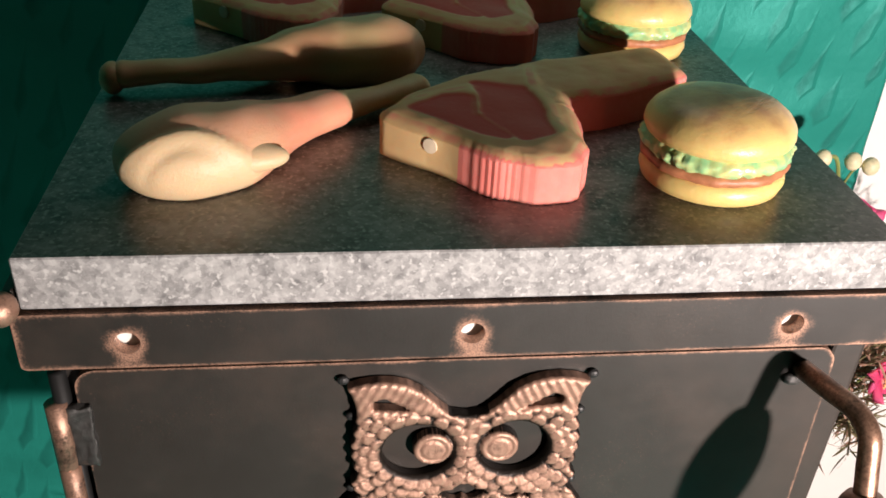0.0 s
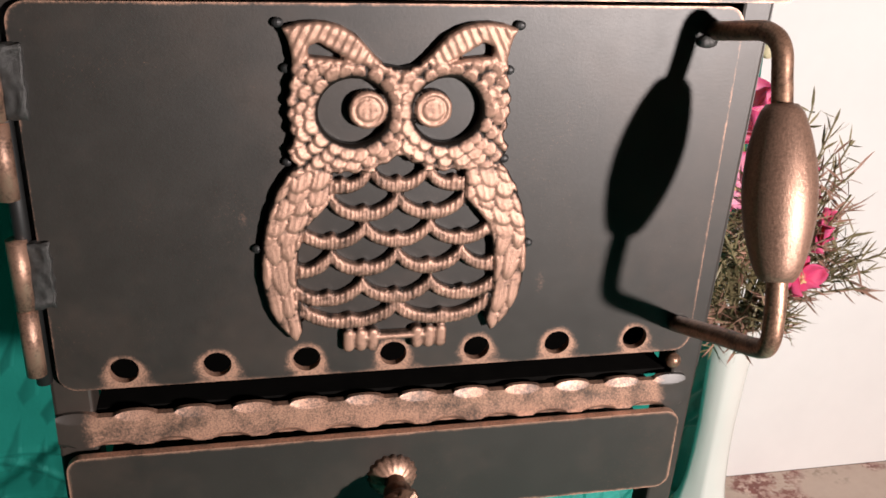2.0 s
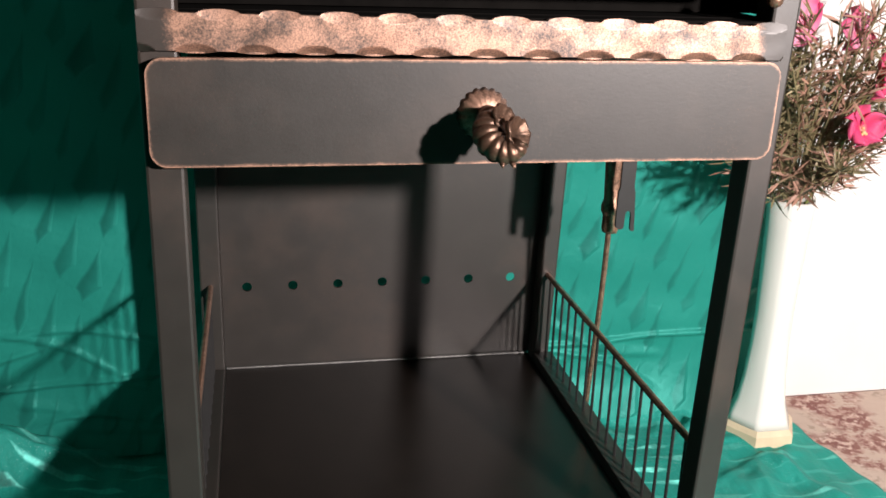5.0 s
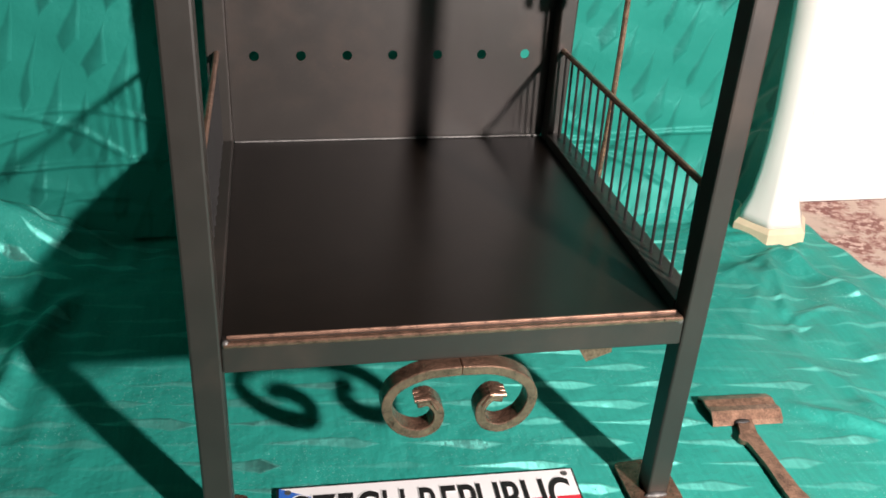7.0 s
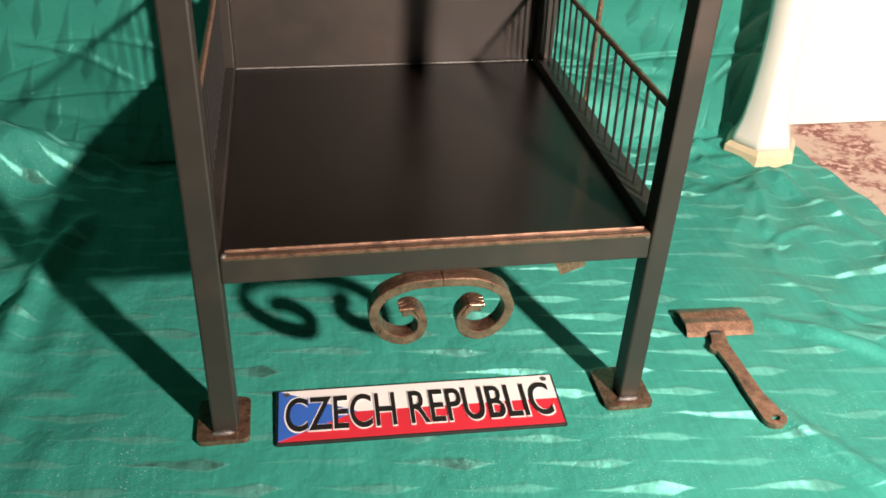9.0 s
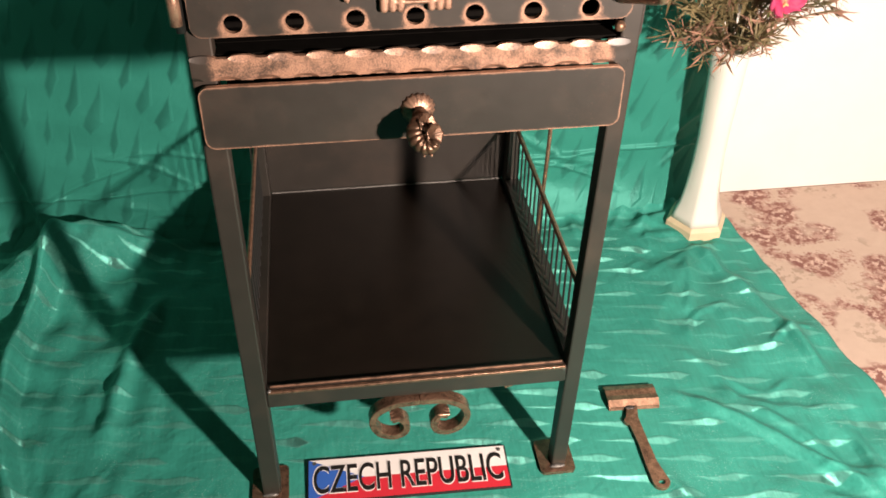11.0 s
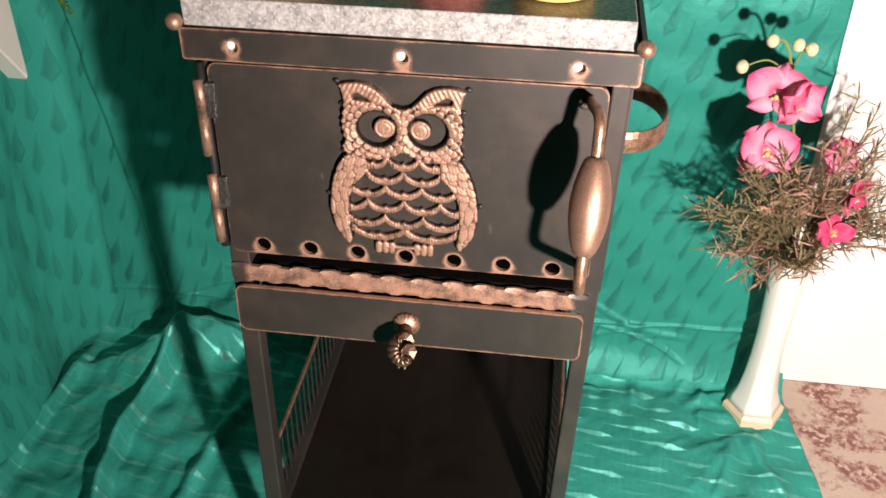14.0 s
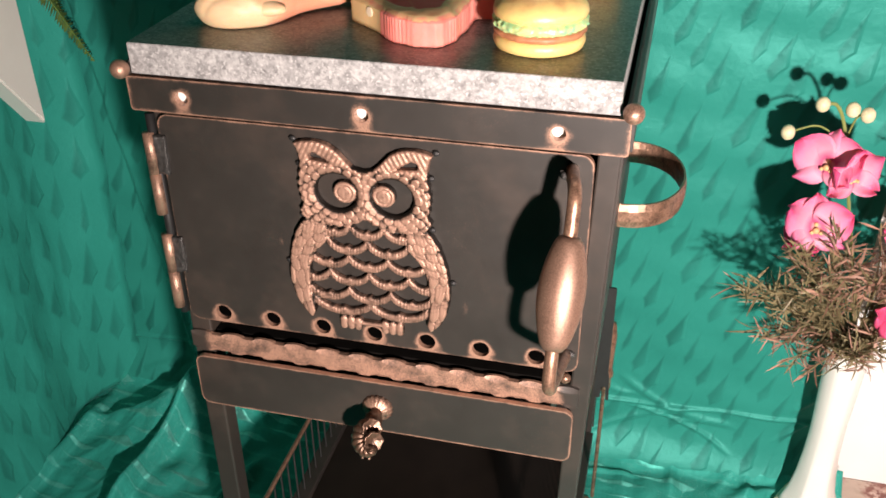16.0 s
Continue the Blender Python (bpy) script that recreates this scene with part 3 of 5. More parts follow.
sheet("side_drape", 130, 150, side_cloth, CLOTH_SIDE_LIT, "teal green satin taffeta drape hung on the side wall")
sheet("floor_drape", 380, 460, floor_cloth, CLOTH_FLOOR_LIT, "teal green satin taffeta spread over the carpet")

# ---- the stove ----
stove = thing("garden_stove", (0, 0.215, 0.004), "black iron garden stove with copper rubbed edges and owl door", "stove")
VENTS = [0.0523 * k for k in range(-3, 4)]


def lean(bm):
    """The legs on the handle's side lean outwards."""
    for v in bm.verts:
        v.co.x += 0.029 * (v.co.z - 0.330)
    return bm


for sx in (-1, 1):
    for y0 in (0.0, 0.406):
        x0 = 0.1775 if sx > 0 else -0.2000
        if sx > 0:
            leg = part("leg", lean(box(x0 + 0.0040, x0 + 0.0228, y0, y0 + 0.0225, 0.0195, 0.893, 0.002)), IRON, stove)
        else:
            leg = part("leg", box(x0, x0 + 0.0225, y0, y0 + 0.0225, 0.0195, 0.893, 0.002), IRON, stove)
        cx, cy = (0.1805 if sx > 0 else -0.1910), y0 + 0.0180
        mesh = relief("foot_plate", lambda X, Z: rounded(X, Z, cx, cy, 0.0230, 0.028, 0.006), (cx - 0.03, cx + 0.03, cy - 0.034, cy + 0.034), 0.003, 0.0195, 0.0145, flat=True)
        foot = linked("foot_plate", mesh, FORGED, leg, "copper rubbed square foot plate")
        part("weld_bead", ball((cx, y0 - 0.001, 0.0200), 0.004, squash=(2.6, 0.8, 0.7)), STEEL, leg)


def rubbed(name, F, bounds, cell, front, back, parent, wear, label="", top=None, mat=None):
    return linked(name, relief(name, F, bounds, cell, front, back, top, {"wear": wear}), mat or IRON, parent, label)


# fire box
part("side_wall", box(-0.1998, -0.1968, 0.0230, 0.4058, 0.622, 0.893), IRON, stove)
part("side_wall", lean(box(0.1990, 0.2018, 0.0030, 0.4270, 0.622, 0.893)), IRON, stove)
part("box_back", box(-0.1765, 0.1765, 0.424, 0.427, 0.622, 0.893), IRON, stove)
# filler and screen are added, and the floor coloured as the slot's shade
part("box_floor", box(-0.1965, 0.2070, 0.031, 0.399, 0.618, 0.621), SLOT_SHADE, stove)
part("slot_filler", box(-0.1772, 0.1890, 0.0068, 0.0300, 0.6165, 0.6205), SLOT_SHADE, stove)
part("shade_screen", box(-0.1965, 0.2072, 0.060, 0.062, 0.622, 0.893), SLOT_SHADE, stove)

# top rail with three bolt holes
RAIL_HOLES = (-0.165, 0.0, 0.165)


def rail_holes(X, Z):
    return np.minimum.reduce([circle(X, Z, hx, 0.880, 0.0062) for hx in RAIL_HOLES])


def rail_cut(X, Z):
    return np.maximum(rounded(X, Z, 0.003, 0.8815, 0.2185, 0.0160, 0.003), -rail_holes(X, Z))


def rail_wear(X, Z):
    edge = -rounded(X, Z, 0.003, 0.8815, 0.2185, 0.0160, 0.003)
    patch = np.maximum.reduce([np.exp(-(((X - hx) / 0.014) ** 2 + ((Z - 0.876) / 0.016) ** 2)) for hx in RAIL_HOLES])
    corner = np.exp(-((0.2215 - np.abs(X - 0.003)) / 0.018))
    drip = np.maximum.reduce([np.exp(-((X - hx - 0.001) / 0.006) ** 2) * (Z < 0.880) for hx in RAIL_HOLES])
    haze = 0.10 * waves(X, Z * 0.4, 71, 0.06) * np.exp(-edge / 0.008)
    return (0.75 + 0.25 * waves(X, Z, 73, 0.04)) * near_edge(edge, 0.0017) + 0.42 * patch + 0.22 * drip + 0.7 * near_edge(rail_holes(X, Z), 0.0028) + 0.42 * corner + haze


rubbed("top_rail", rail_cut, (-0.217, 0.223, 0.864, 0.899), 0.0016, -0.008, -0.001, stove, rail_wear, "black rail with three bolt holes, copper rubbed edges")
for x in (-0.2155, 0.2215):
    s = 1 if x > 0 else -1
    part("side_rail", box(x - 0.0025, x + 0.0025, -0.004, 0.44, 0.868, 0.9085, 0.001), IRON, stove)
    part("rail_ball", ball((x + s * 0.001, -0.013, 0.905), 0.0085, u=20, v=12), COPPER, stove, "copper ball on the rail's end", smooth=True)

# door
def door_plate(X, Z):
    return rounded(X, Z, 0.001, 0.7525, 0.1945, 0.1105, 0.011)


def door_holes(X, Z):
    return np.minimum.reduce([circle(X, Z, vx, 0.6535, 0.0082) for vx in VENTS])


def door_wear(X, Z):
    edge = -door_plate(X, Z)
    rings = np.maximum.reduce([0.80 * near_edge(np.abs(circle(X, Z, vx, 0.6535, 0.0088)), 0.0027)
                               + 0.58 * np.exp(-(((X - vx + 0.5 * (Z - 0.6535)) / (0.008 + 0.6 * np.clip(0.662 - Z, 0, 0.02))) ** 2 + ((Z - 0.651) / 0.010) ** 2)) for vx in VENTS])
    rubs = 0.16 * np.exp(-(((X - 0.088) / 0.006) ** 2 + ((Z - 0.70) / 0.03) ** 2)) + 0.33 * np.exp(-(((X + 0.086) / 0.004) ** 2 + ((Z - 0.75) / 0.02) ** 2))
    rubs += 0.30 * np.exp(-(((X - 0.0) / 0.03) ** 2 + ((Z - 0.847) / 0.004) ** 2))
    rubs += 0.34 * np.clip(waves(X * 1.3, Z * 0.8, 75, 0.030) + 0.05, 0, 1) * np.exp(-(((X - 0.094) / 0.014) ** 2 + ((Z - 0.720) / 0.045) ** 2))
    rubs += 0.40 * np.clip(waves(X, Z, 77, 0.022), 0, 1) * np.exp(-(((X - 0.080) / 0.014) ** 2 + ((Z - 0.775) / 0.022) ** 2))
    rubs += 0.45 * np.clip(waves(X, Z, 79, 0.020), 0, 1) * np.exp(-(((X + 0.076) / 0.008) ** 2 + ((Z - 0.765) / 0.030) ** 2))
    weight = 0.55 + 0.40 * (Z > 0.85) + 0.15 * (X > 0.18)
    return weight * near_edge(edge, 0.0016) + rings + rubs


door = rubbed("door", lambda X, Z: np.maximum(door_plate(X, Z), -door_holes(X, Z)), (-0.195, 0.197, 0.641, 0.8645), 0.0016, -0.0065, -0.0015, stove, door_wear,
              "black hinged door with a copper owl and seven vent holes")


EYE, PUPIL = (0.0255, 0.8072), (0.0178, 0.8082)
OWL_ROWS = ((0.7600, (0.0, 0.0315), 0.0157), (0.7430, (0.0190,), 0.0190), (0.7265, (0.0, 0.0370), 0.0190), (0.7090, (0.0190, 0.0565), 0.0190),
            (0.6905, (0.0, 0.0400), 0.0205), (0.6752, (0.0275,), 0.0275))


def wing_edges(Z):
    """Half-widths of the wing's inner and outer edge at a height."""
    outer = np.interp(Z, (0.6705, 0.675, 0.680, 0.688, 0.696, 0.706, 0.717, 0.729, 0.741, 0.752, 0.764, 0.772, 0.779), (0.0590, 0.0640, 0.0680, 0.0720, 0.0745, 0.0763, 0.0770, 0.0762, 0.0745, 0.0715, 0.0670, 0.0620, 0.0565))
    inner = np.interp(Z, (0.6705, 0.677, 0.690, 0.702, 0.728, 0.742, 0.750, 0.757, 0.775), (0.0575, 0.0545, 0.0565, 0.0575, 0.0560, 0.0510, 0.0440, 0.0375, 0.0365))
    return inner, outer + 0.0002 * np.sin(Z * 620)


def owl_outline(X, Z):
    A = np.abs(X)
    inner, outer = wing_edges(Z)
    wing = np.maximum.reduce([A - outer, inner - A, 0.6705 - Z, Z - 0.785])
    cheek = np.interp(Z, (0.770, 0.7785, 0.784, 0.787, 0.7905, 0.800, 0.811, 0.822, 0.8355, 0.845, 0.8515, 0.857), (0.050, 0.0565, 0.0603, 0.0617, 0.0575, 0.0595, 0.0607, 0.0590, 0.0572, 0.0592, 0.0622, 0.0632))
    cheek = cheek + 0.0006 * np.sin(Z * 780 + 1.0) * (Z < 0.832)
    brow = np.interp(A, (0.0, 0.009, 0.0145, 0.024, 0.032, 0.039, 0.047, 0.055, 0.0625), (0.8308, 0.8325, 0.8375, 0.8480, 0.8525, 0.8545, 0.8550, 0.8538, 0.8512))
    chin = 0.7735 + 0.55 * np.maximum(0.0165 - A, 0) + 0.0007 * np.sin(A * 700)
    head = np.maximum.reduce([A - cheek, Z - brow, chin - Z])
    return np.minimum(wing, head)


def owl_rows(X, Z):
    """The openwork breast: rows of hanging feather arcs, each joined at its horns to the row above."""
    A = np.abs(X)
    bars = np.full_like(X, 1.0)
    for low, centres, half in OWL_ROWS:
        for c in centres:
            f = np.abs(A - c) / half
            bow = 1 - np.sqrt(np.maximum(1 - (0.965 * f) ** 2, 0.0))
            under = low + 0.0136 * bow
            over = low + 0.0079 + 0.0172 * bow + 0.0021 * np.exp(-(f / 0.13) ** 2)
            bars = np.minimum(bars, np.maximum.reduce([under - Z, Z - over, (f - 1.03) * half]))
    return np.maximum(bars, A - wing_edges(Z)[0] - 0.001)


def owl_cut(X, Z):
    A = np.abs(X)
    solid = owl_outline(X, Z)
    eye = circle(A, Z, *EYE, 0.0188, 0.0180)
    pupil = circle(A, Z, *PUPIL, 0.0105)
    eye = np.maximum(np.maximum(eye, -pupil), 0.0072 - A)
    slot = np.maximum.reduce([A - 0.0490, 0.8352 + 0.10 * (A - 0.03) - Z, Z - (0.8362 + 0.60 * (A - 0.0300)), Z - 0.8450 - 0.5 * (0.043 - A)])
    beak = capsule(X, Z, 0, 0.795, 0, 0.7845, 0.0046, 0.0022)
    toes = np.minimum.reduce([capsule(A, Z, 0.0205 + 0.0072 * j, 0.6712, 0.0205 + 0.0072 * j, 0.6632, 0.0036) for j in (-1, 0, 1)])
    perch = rounded(X, Z, 0, 0.6688, 0.020, 0.0022, 0.001)
    out = np.maximum.reduce([solid, -eye, -slot])
    return np.minimum.reduce([out, owl_rows(X, Z), beak, toes, perch])


def owl_face(X, Z):
    A = np.abs(X)
    rise = 0.0020 * (1 - np.exp(np.minimum(owl_cut(X, Z), 0) / 0.0008))
    low = np.clip((0.737 - Z) / 0.008, 0, 1) * (A > 0.05)
    best = np.zeros_like(X)

    def feather(ex, ez, best, jit):
        d = ex * ex + ez * ez
        leaf = (0.55 - 0.45 * ez) * np.sqrt(np.maximum(1 - d ** 4, 0)) * (0.96 + 0.05 * np.cos(ex * 11)) * (0.85 + 0.15 * jit)
        return np.where(d < 1, leaf, best)

    sx, sz = 0.0104, 0.0084
    row = np.round(Z / sz)
    for dr in (-1, 0, 1, 2):
        r = row + dr
        col = np.round(A / sx - 0.5 * (r % 2))
        for dc in (-1, 0, 1):
            jx, jz = np.sin(12.9 * (col + dc) + 78.2 * r + 2.1 * (X > 0)), np.sin(39.3 * (col + dc) + 11.1 * r)
            cx, cz = (col + dc + 0.5 * (r % 2) + 0.22 * jx) * sx, (r + 0.22 * jz) * sz
            best = feather((A - cx + 0.25 * (Z - cz)) / 0.0064, (Z - cz) / 0.0088, best, jx)
    rho, ang = np.hypot(A - EYE[0], Z - EYE[1]), np.arctan2(Z - EYE[1], A - EYE[0])
    face = np.zeros_like(X)
    row = np.round((rho - 0.0225) / 0.0054)
    for dr in (1, 0, -1):
        k = np.maximum(row + dr, 0)
        mid = 0.0225 + 0.0054 * k
        n = np.round(2 * np.pi * mid / 0.0078)
        seat = np.round(ang / (2 * np.pi) * n - 0.5 * (k % 2))
        for dc in (-1, 0, 1):
            jx = np.sin(17.3 * (seat + dc) + 5.1 * k + 1.7 * (X > 0))
            a = (seat + dc + 0.5 * (k % 2) + 0.15 * jx) * 2 * np.pi / n
            face = feather((ang - a) * rho / (0.0046 + 0.0006 * jx), -(rho - mid - 0.0009 * jx) / 0.0043, face, jx)
    best = np.where(Z > 0.7755, face, best)
    plume = np.zeros_like(X)
    row = np.round(Z / 0.0190)
    for dr in (-1, 0, 1, 2):
        r = row + dr
        col = np.round(A / 0.0086 - 0.5 * (r % 2))
        for dc in (-1, 0, 1):
            jx = np.sin(7.9 * (col + dc) + 31.7 * r + 1.3 * (X > 0))
            cx, cz = (col + dc + 0.5 * (r % 2) + 0.15 * jx) * 0.0086, (r + 0.2 * jx) * 0.0190
            plume = feather((A - cx - 0.16 * (Z - cz)) / 0.0056, (Z - cz) / 0.0180, plume, jx)
    scale = best * (1 - low) + plume * low
    feather = (Z > 0.7) | (A > 0.052)
    inner = (owl_rows(X, Z) < 0.0003) & (Z < 0.7735)
    ribs = 0.00030 * np.sin(X / 0.0025 * 6.28 + 2 * np.sin(X * 300)) + 0.0003 * waves(X, Z, 63, 0.008) - 0.0006
    ear = (Z > 0.834)
    notches = 0.00030 * np.sin((A * 0.8 + 0.4 * Z) / 0.0040 * 6.28) + 0.0003 * waves(X, Z, 65, 0.010)
    pupil = circle(A, Z, *PUPIL, 0.0105) < 0
    eye_r = np.hypot(A - PUPIL[0], Z - PUPIL[1])
    disc = 0.0008 - 0.0009 * np.exp(-((eye_r - 0.0068) / 0.0009) ** 2) + 0.0003 * waves(X, Z, 61, 0.006)
    out = rise + np.where(inner, ribs, np.where(ear, notches + 0.0012, np.where(feather, 0.0027 * scale, 0)))
    return np.where(pupil, rise + disc, out)


def owl_rub_and_shade(X, Z):
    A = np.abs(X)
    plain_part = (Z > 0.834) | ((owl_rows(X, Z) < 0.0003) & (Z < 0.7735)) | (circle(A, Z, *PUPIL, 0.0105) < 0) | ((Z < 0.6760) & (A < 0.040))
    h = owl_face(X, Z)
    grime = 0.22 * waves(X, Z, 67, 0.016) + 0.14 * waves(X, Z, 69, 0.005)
    # high relief is rubbed bright, low relief darkened as occlusion would
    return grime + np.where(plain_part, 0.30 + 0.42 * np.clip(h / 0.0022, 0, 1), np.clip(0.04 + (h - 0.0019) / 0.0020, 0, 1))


owl = linked("owl_plaque", relief("owl_plaque", owl_cut, (-0.082, 0.082, 0.655, 0.858), 0.0008, -0.0115, -0.0075, owl_face, {"wear": owl_rub_and_shade}, smooth=True), OWL, door, "cast openwork owl, copper coloured")
for wx, wz in ((-0.0640, 0.8535), (0.0640, 0.8525), (-0.0600, 0.8300), (0.0595, 0.8285), (0.0600, 0.7780), (-0.0605, 0.7790), (-0.0785, 0.7280), (0.0785, 0.7250)):
    part("weld_bead", ball((wx, -0.0085, wz), 0.0028, squash=(1.15, 0.7, 0.95)), BLACK, door)

# handle: a bent rod with a turned grip
rod_path = smooth_path([(0.178, -0.004, 0.849), (0.181, -0.030, 0.8545), (0.1845, -0.050, 0.858), (0.1865, -0.0625, 0.853), (0.1865, -0.0690, 0.838), (0.186, -0.0755, 0.822), (0.184, -0.0905, 0.784), (0.182, -0.1075, 0.742),
                        (0.1815, -0.1125, 0.722), (0.1815, -0.1125, 0.709), (0.182, -0.1025, 0.700), (0.183, -0.06, 0.6835), (0.184, -0.004, 0.661)], 6)
part("handle_rod", sweep(rod_path, lambda t: (0.0055, 0.0055), 14, (1, 0, 0)), BRONZE, door, "bent copper brown rod", smooth=True)
g0, g1 = Vector((0.1862, -0.0740, 0.826)), Vector((0.182, -0.1070, 0.742))
grip_path = [g0.lerp(g1, k / 24) for k in range(25)]
part("handle_grip", sweep(grip_path, lambda t: ((0.0088 + 0.0100 * math.sin(math.pi * min(max(t, 0.0), 1.0)) ** 0.75) * (0.93 if t in (0.0, 1.0) else 1),) * 2, 24, (1, 0, 0)), GRIP, door, "turned barrel grip, copper coloured", smooth=True)
part("weld_bead", ball((0.174, -0.008, 0.844), 0.0048, squash=(1.3, 0.7, 0.8)), WELD, door)
part("weld_bead", ball((0.187, -0.008, 0.664), 0.0050, squash=(1.2, 0.7, 0.8)), WELD, door)

# hinges
for za, zb in ((0.762, 0.845), (0.656, 0.739)):
    zm = (za + zb) / 2
    hinge = part("hinge", sweep([Vector((-0.2035, -0.008, z)) for z in (zm + 0.0006, zb)], lambda t: (0.0056, 0.0056), 16, (0, 1, 0)), COPPER, stove, "two-knuckle weld-on hinge, copper rubbed", smooth=True)
    part("lower_knuckle", sweep([Vector((-0.2035, -0.008, z)) for z in (za, zm - 0.0006)], lambda t: (0.0056, 0.0056), 16, (0, 1, 0)), COPPER, hinge, smooth=True)
    leaf = box(-0.199, -0.1875, -0.0100, -0.0062, zm + 0.001, zb - 0.002)
    bmesh.ops.subdivide_edges(leaf, edges=leaf.edges[:], cuts=9, use_grid_fill=True)
    for v in leaf.verts:
        v.co += Vector((0.0016, 0.0010, 0.0012)) * noise.noise(v.co * 260) + Vector((0, -0.0014, 0)) * noise.noise(v.co * 140)
    part("hinge_leaf", leaf, WELD, hinge, "dark lumpy welded leaf", smooth=True)

part("hinge_post", sweep([Vector((-0.2010, -0.0045, z)) for z in (0.648, 0.862)], lambda t: (0.0044, 0.0044), 12, (0, 1, 0)), BLACK, stove, smooth=True)

# hammered bar below the ash slot
def bar_at(X, Z):
    """Height within the bar, which sits a little higher at its hinge end, and the phase of its notches."""
    return Z + 0.0075 * X, X / 0.0342


def bar_cut(X, Z):
    Z, k = bar_at(X, Z)
    upper = 0.0024 * np.sqrt(np.maximum(1 - (((k % 1) - 0.5) / 0.34) ** 2, 0))
    lower = 0.0018 * np.sqrt(np.maximum(1 - ((((k + 0.4) % 1) - 0.5) / 0.34) ** 2, 0))
    return np.maximum(np.maximum(Z - (0.6200 + upper), (0.5990 - lower) - Z), np.abs(X) - 0.1988)


def bar_face(X, Z):
    """Slanting facets where the hammer struck the two edges."""
    zz, k = bar_at(X, Z)
    low = 0.6215 - 0.0056 * np.sqrt(np.maximum(1 - (((k % 1) - 0.5) / 0.36) ** 2, 0))
    high = 0.5977 + 0.0054 * np.sqrt(np.maximum(1 - ((((k + 0.4) % 1) - 0.5) / 0.36) ** 2, 0))
    return -0.30 * np.clip(zz - low, 0, 0.008) - 0.95 * np.clip(high - zz, 0, 0.006) + 0.0003 * waves(X, Z, 31, 0.03)


def bar_wear(X, Z):
    zz, k = bar_at(X, Z)
    struck = np.clip((zz - 0.6165 + 0.004 * np.sqrt(np.maximum(1 - (((k % 1) - 0.5) / 0.40) ** 2, 0))) / 0.003, 0, 1)
    return (0.74 + 0.08 * np.abs((zz - 0.609) / 0.011) ** 2 - 0.02 * struck + 0.05 * waves(X, Z, 33, 0.05)) * np.clip((0.191 - np.abs(X)) / 0.013, 0, 1)


rubbed("hammered_bar", bar_cut, (-0.2005, 0.2005, 0.594, 0.625), 0.0010, -0.0046, 0.0, stove, bar_wear, "forged bar with hammered notches, copper rubbed", bar_face)
part("bar_backing", box(-0.1735, 0.1735, 0.0004, 0.0060, 0.6005, 0.6170), IRON, stove)
part("latch_ball", ball((0.1855, -0.008, 0.6355), 0.0052), BRONZE, stove, smooth=True)

# drawer
def drawer_plate(X, Z):
    return rounded(X, Z, 0.0, 0.5655, 0.1955, 0.0315, 0.010)


drawer = rubbed("ash_drawer", drawer_plate, (-0.197, 0.197, 0.532, 0.599), 0.0014, -0.0105, -0.0055, stove, lambda X, Z: 0.98 * near_edge(-drawer_plate(X, Z), 0.0017), "black ash drawer with copper rubbed edge")
tray = box(-0.172, 0.172, 0.000, 0.400, 0.538, 0.586)
part("tray", tray, IRON, drawer)
rosette = lathe([(0.0005, 0.0095), (0.005, 0.0092), (0.0095, 0.0075), (0.0132, 0.0035), (0.0148, 0.0)], 64, (0.0005, -0.0105, 0.5650), Matrix.Rotation(math.radians(90), 4, "X"), wobble=lambda w, h, r: 1 + 0.11 * abs(math.sin(w * 9)) * (r / 0.014))
part("rosette", rosette, COPPER, drawer, "fluted rosette", smooth=True)
aim = Vector((0.004, -0.072, -0.012)).normalized()
turn = Vector((0, 0, 1)).rotation_difference(aim).to_matrix().to_4x4()
KNOB_AT = Vector((0.0005, -0.0105, 0.5665))
neck = [(0.0005, 0.0), (0.0072, 0.0), (0.0066, 0.012), (0.0088, 0.0150), (0.0092, 0.0175), (0.0076, 0.0195), (0.0098, 0.0220), (0.0100, 0.0240), (0.0080, 0.0262), (0.0005, 0.0265)]
part("neck", lathe(neck, 40, KNOB_AT, turn), CAST, drawer, "turned neck of the knob", smooth=True)


def knob_place(x, y, h):
    """A place on the knob: across, up, and out along its axis."""
    return KNOB_AT + turn @ Vector((x * 0.82, y * 0.82, 0.024 + (h - 0.024) * 0.86))


# a horn that curls out of the neck, round below and back up: its outside is ribbed
curl = smooth_path([knob_place(*p) for p in ((0.002, 0.004, 0.024), (-0.0065, 0.0035, 0.031), (-0.0095, -0.0010, 0.039), (-0.0072, -0.0058, 0.047), (-0.0005, -0.0078, 0.0530), (0.0065, -0.0050, 0.0560), (0.0095, 0.0005, 0.0540))], 18)


def curl_size(t):
    swell = 0.0047 + 0.0042 * math.sin(math.pi * min(1.0, 0.12 + 0.95 * t)) ** 0.8
    rib = 1.0 + (0.15 * abs(math.sin(t * 30.0)) - 0.09) * min(1.0, 6 * t)
    return (swell * rib, swell * rib * 0.95)


knob = part("knob", sweep(curl, curl_size, 28, (0.3, 0.2, 1.0)), CAST, drawer, "cast knob like a ribbed curled horn, dark copper", smooth=True)
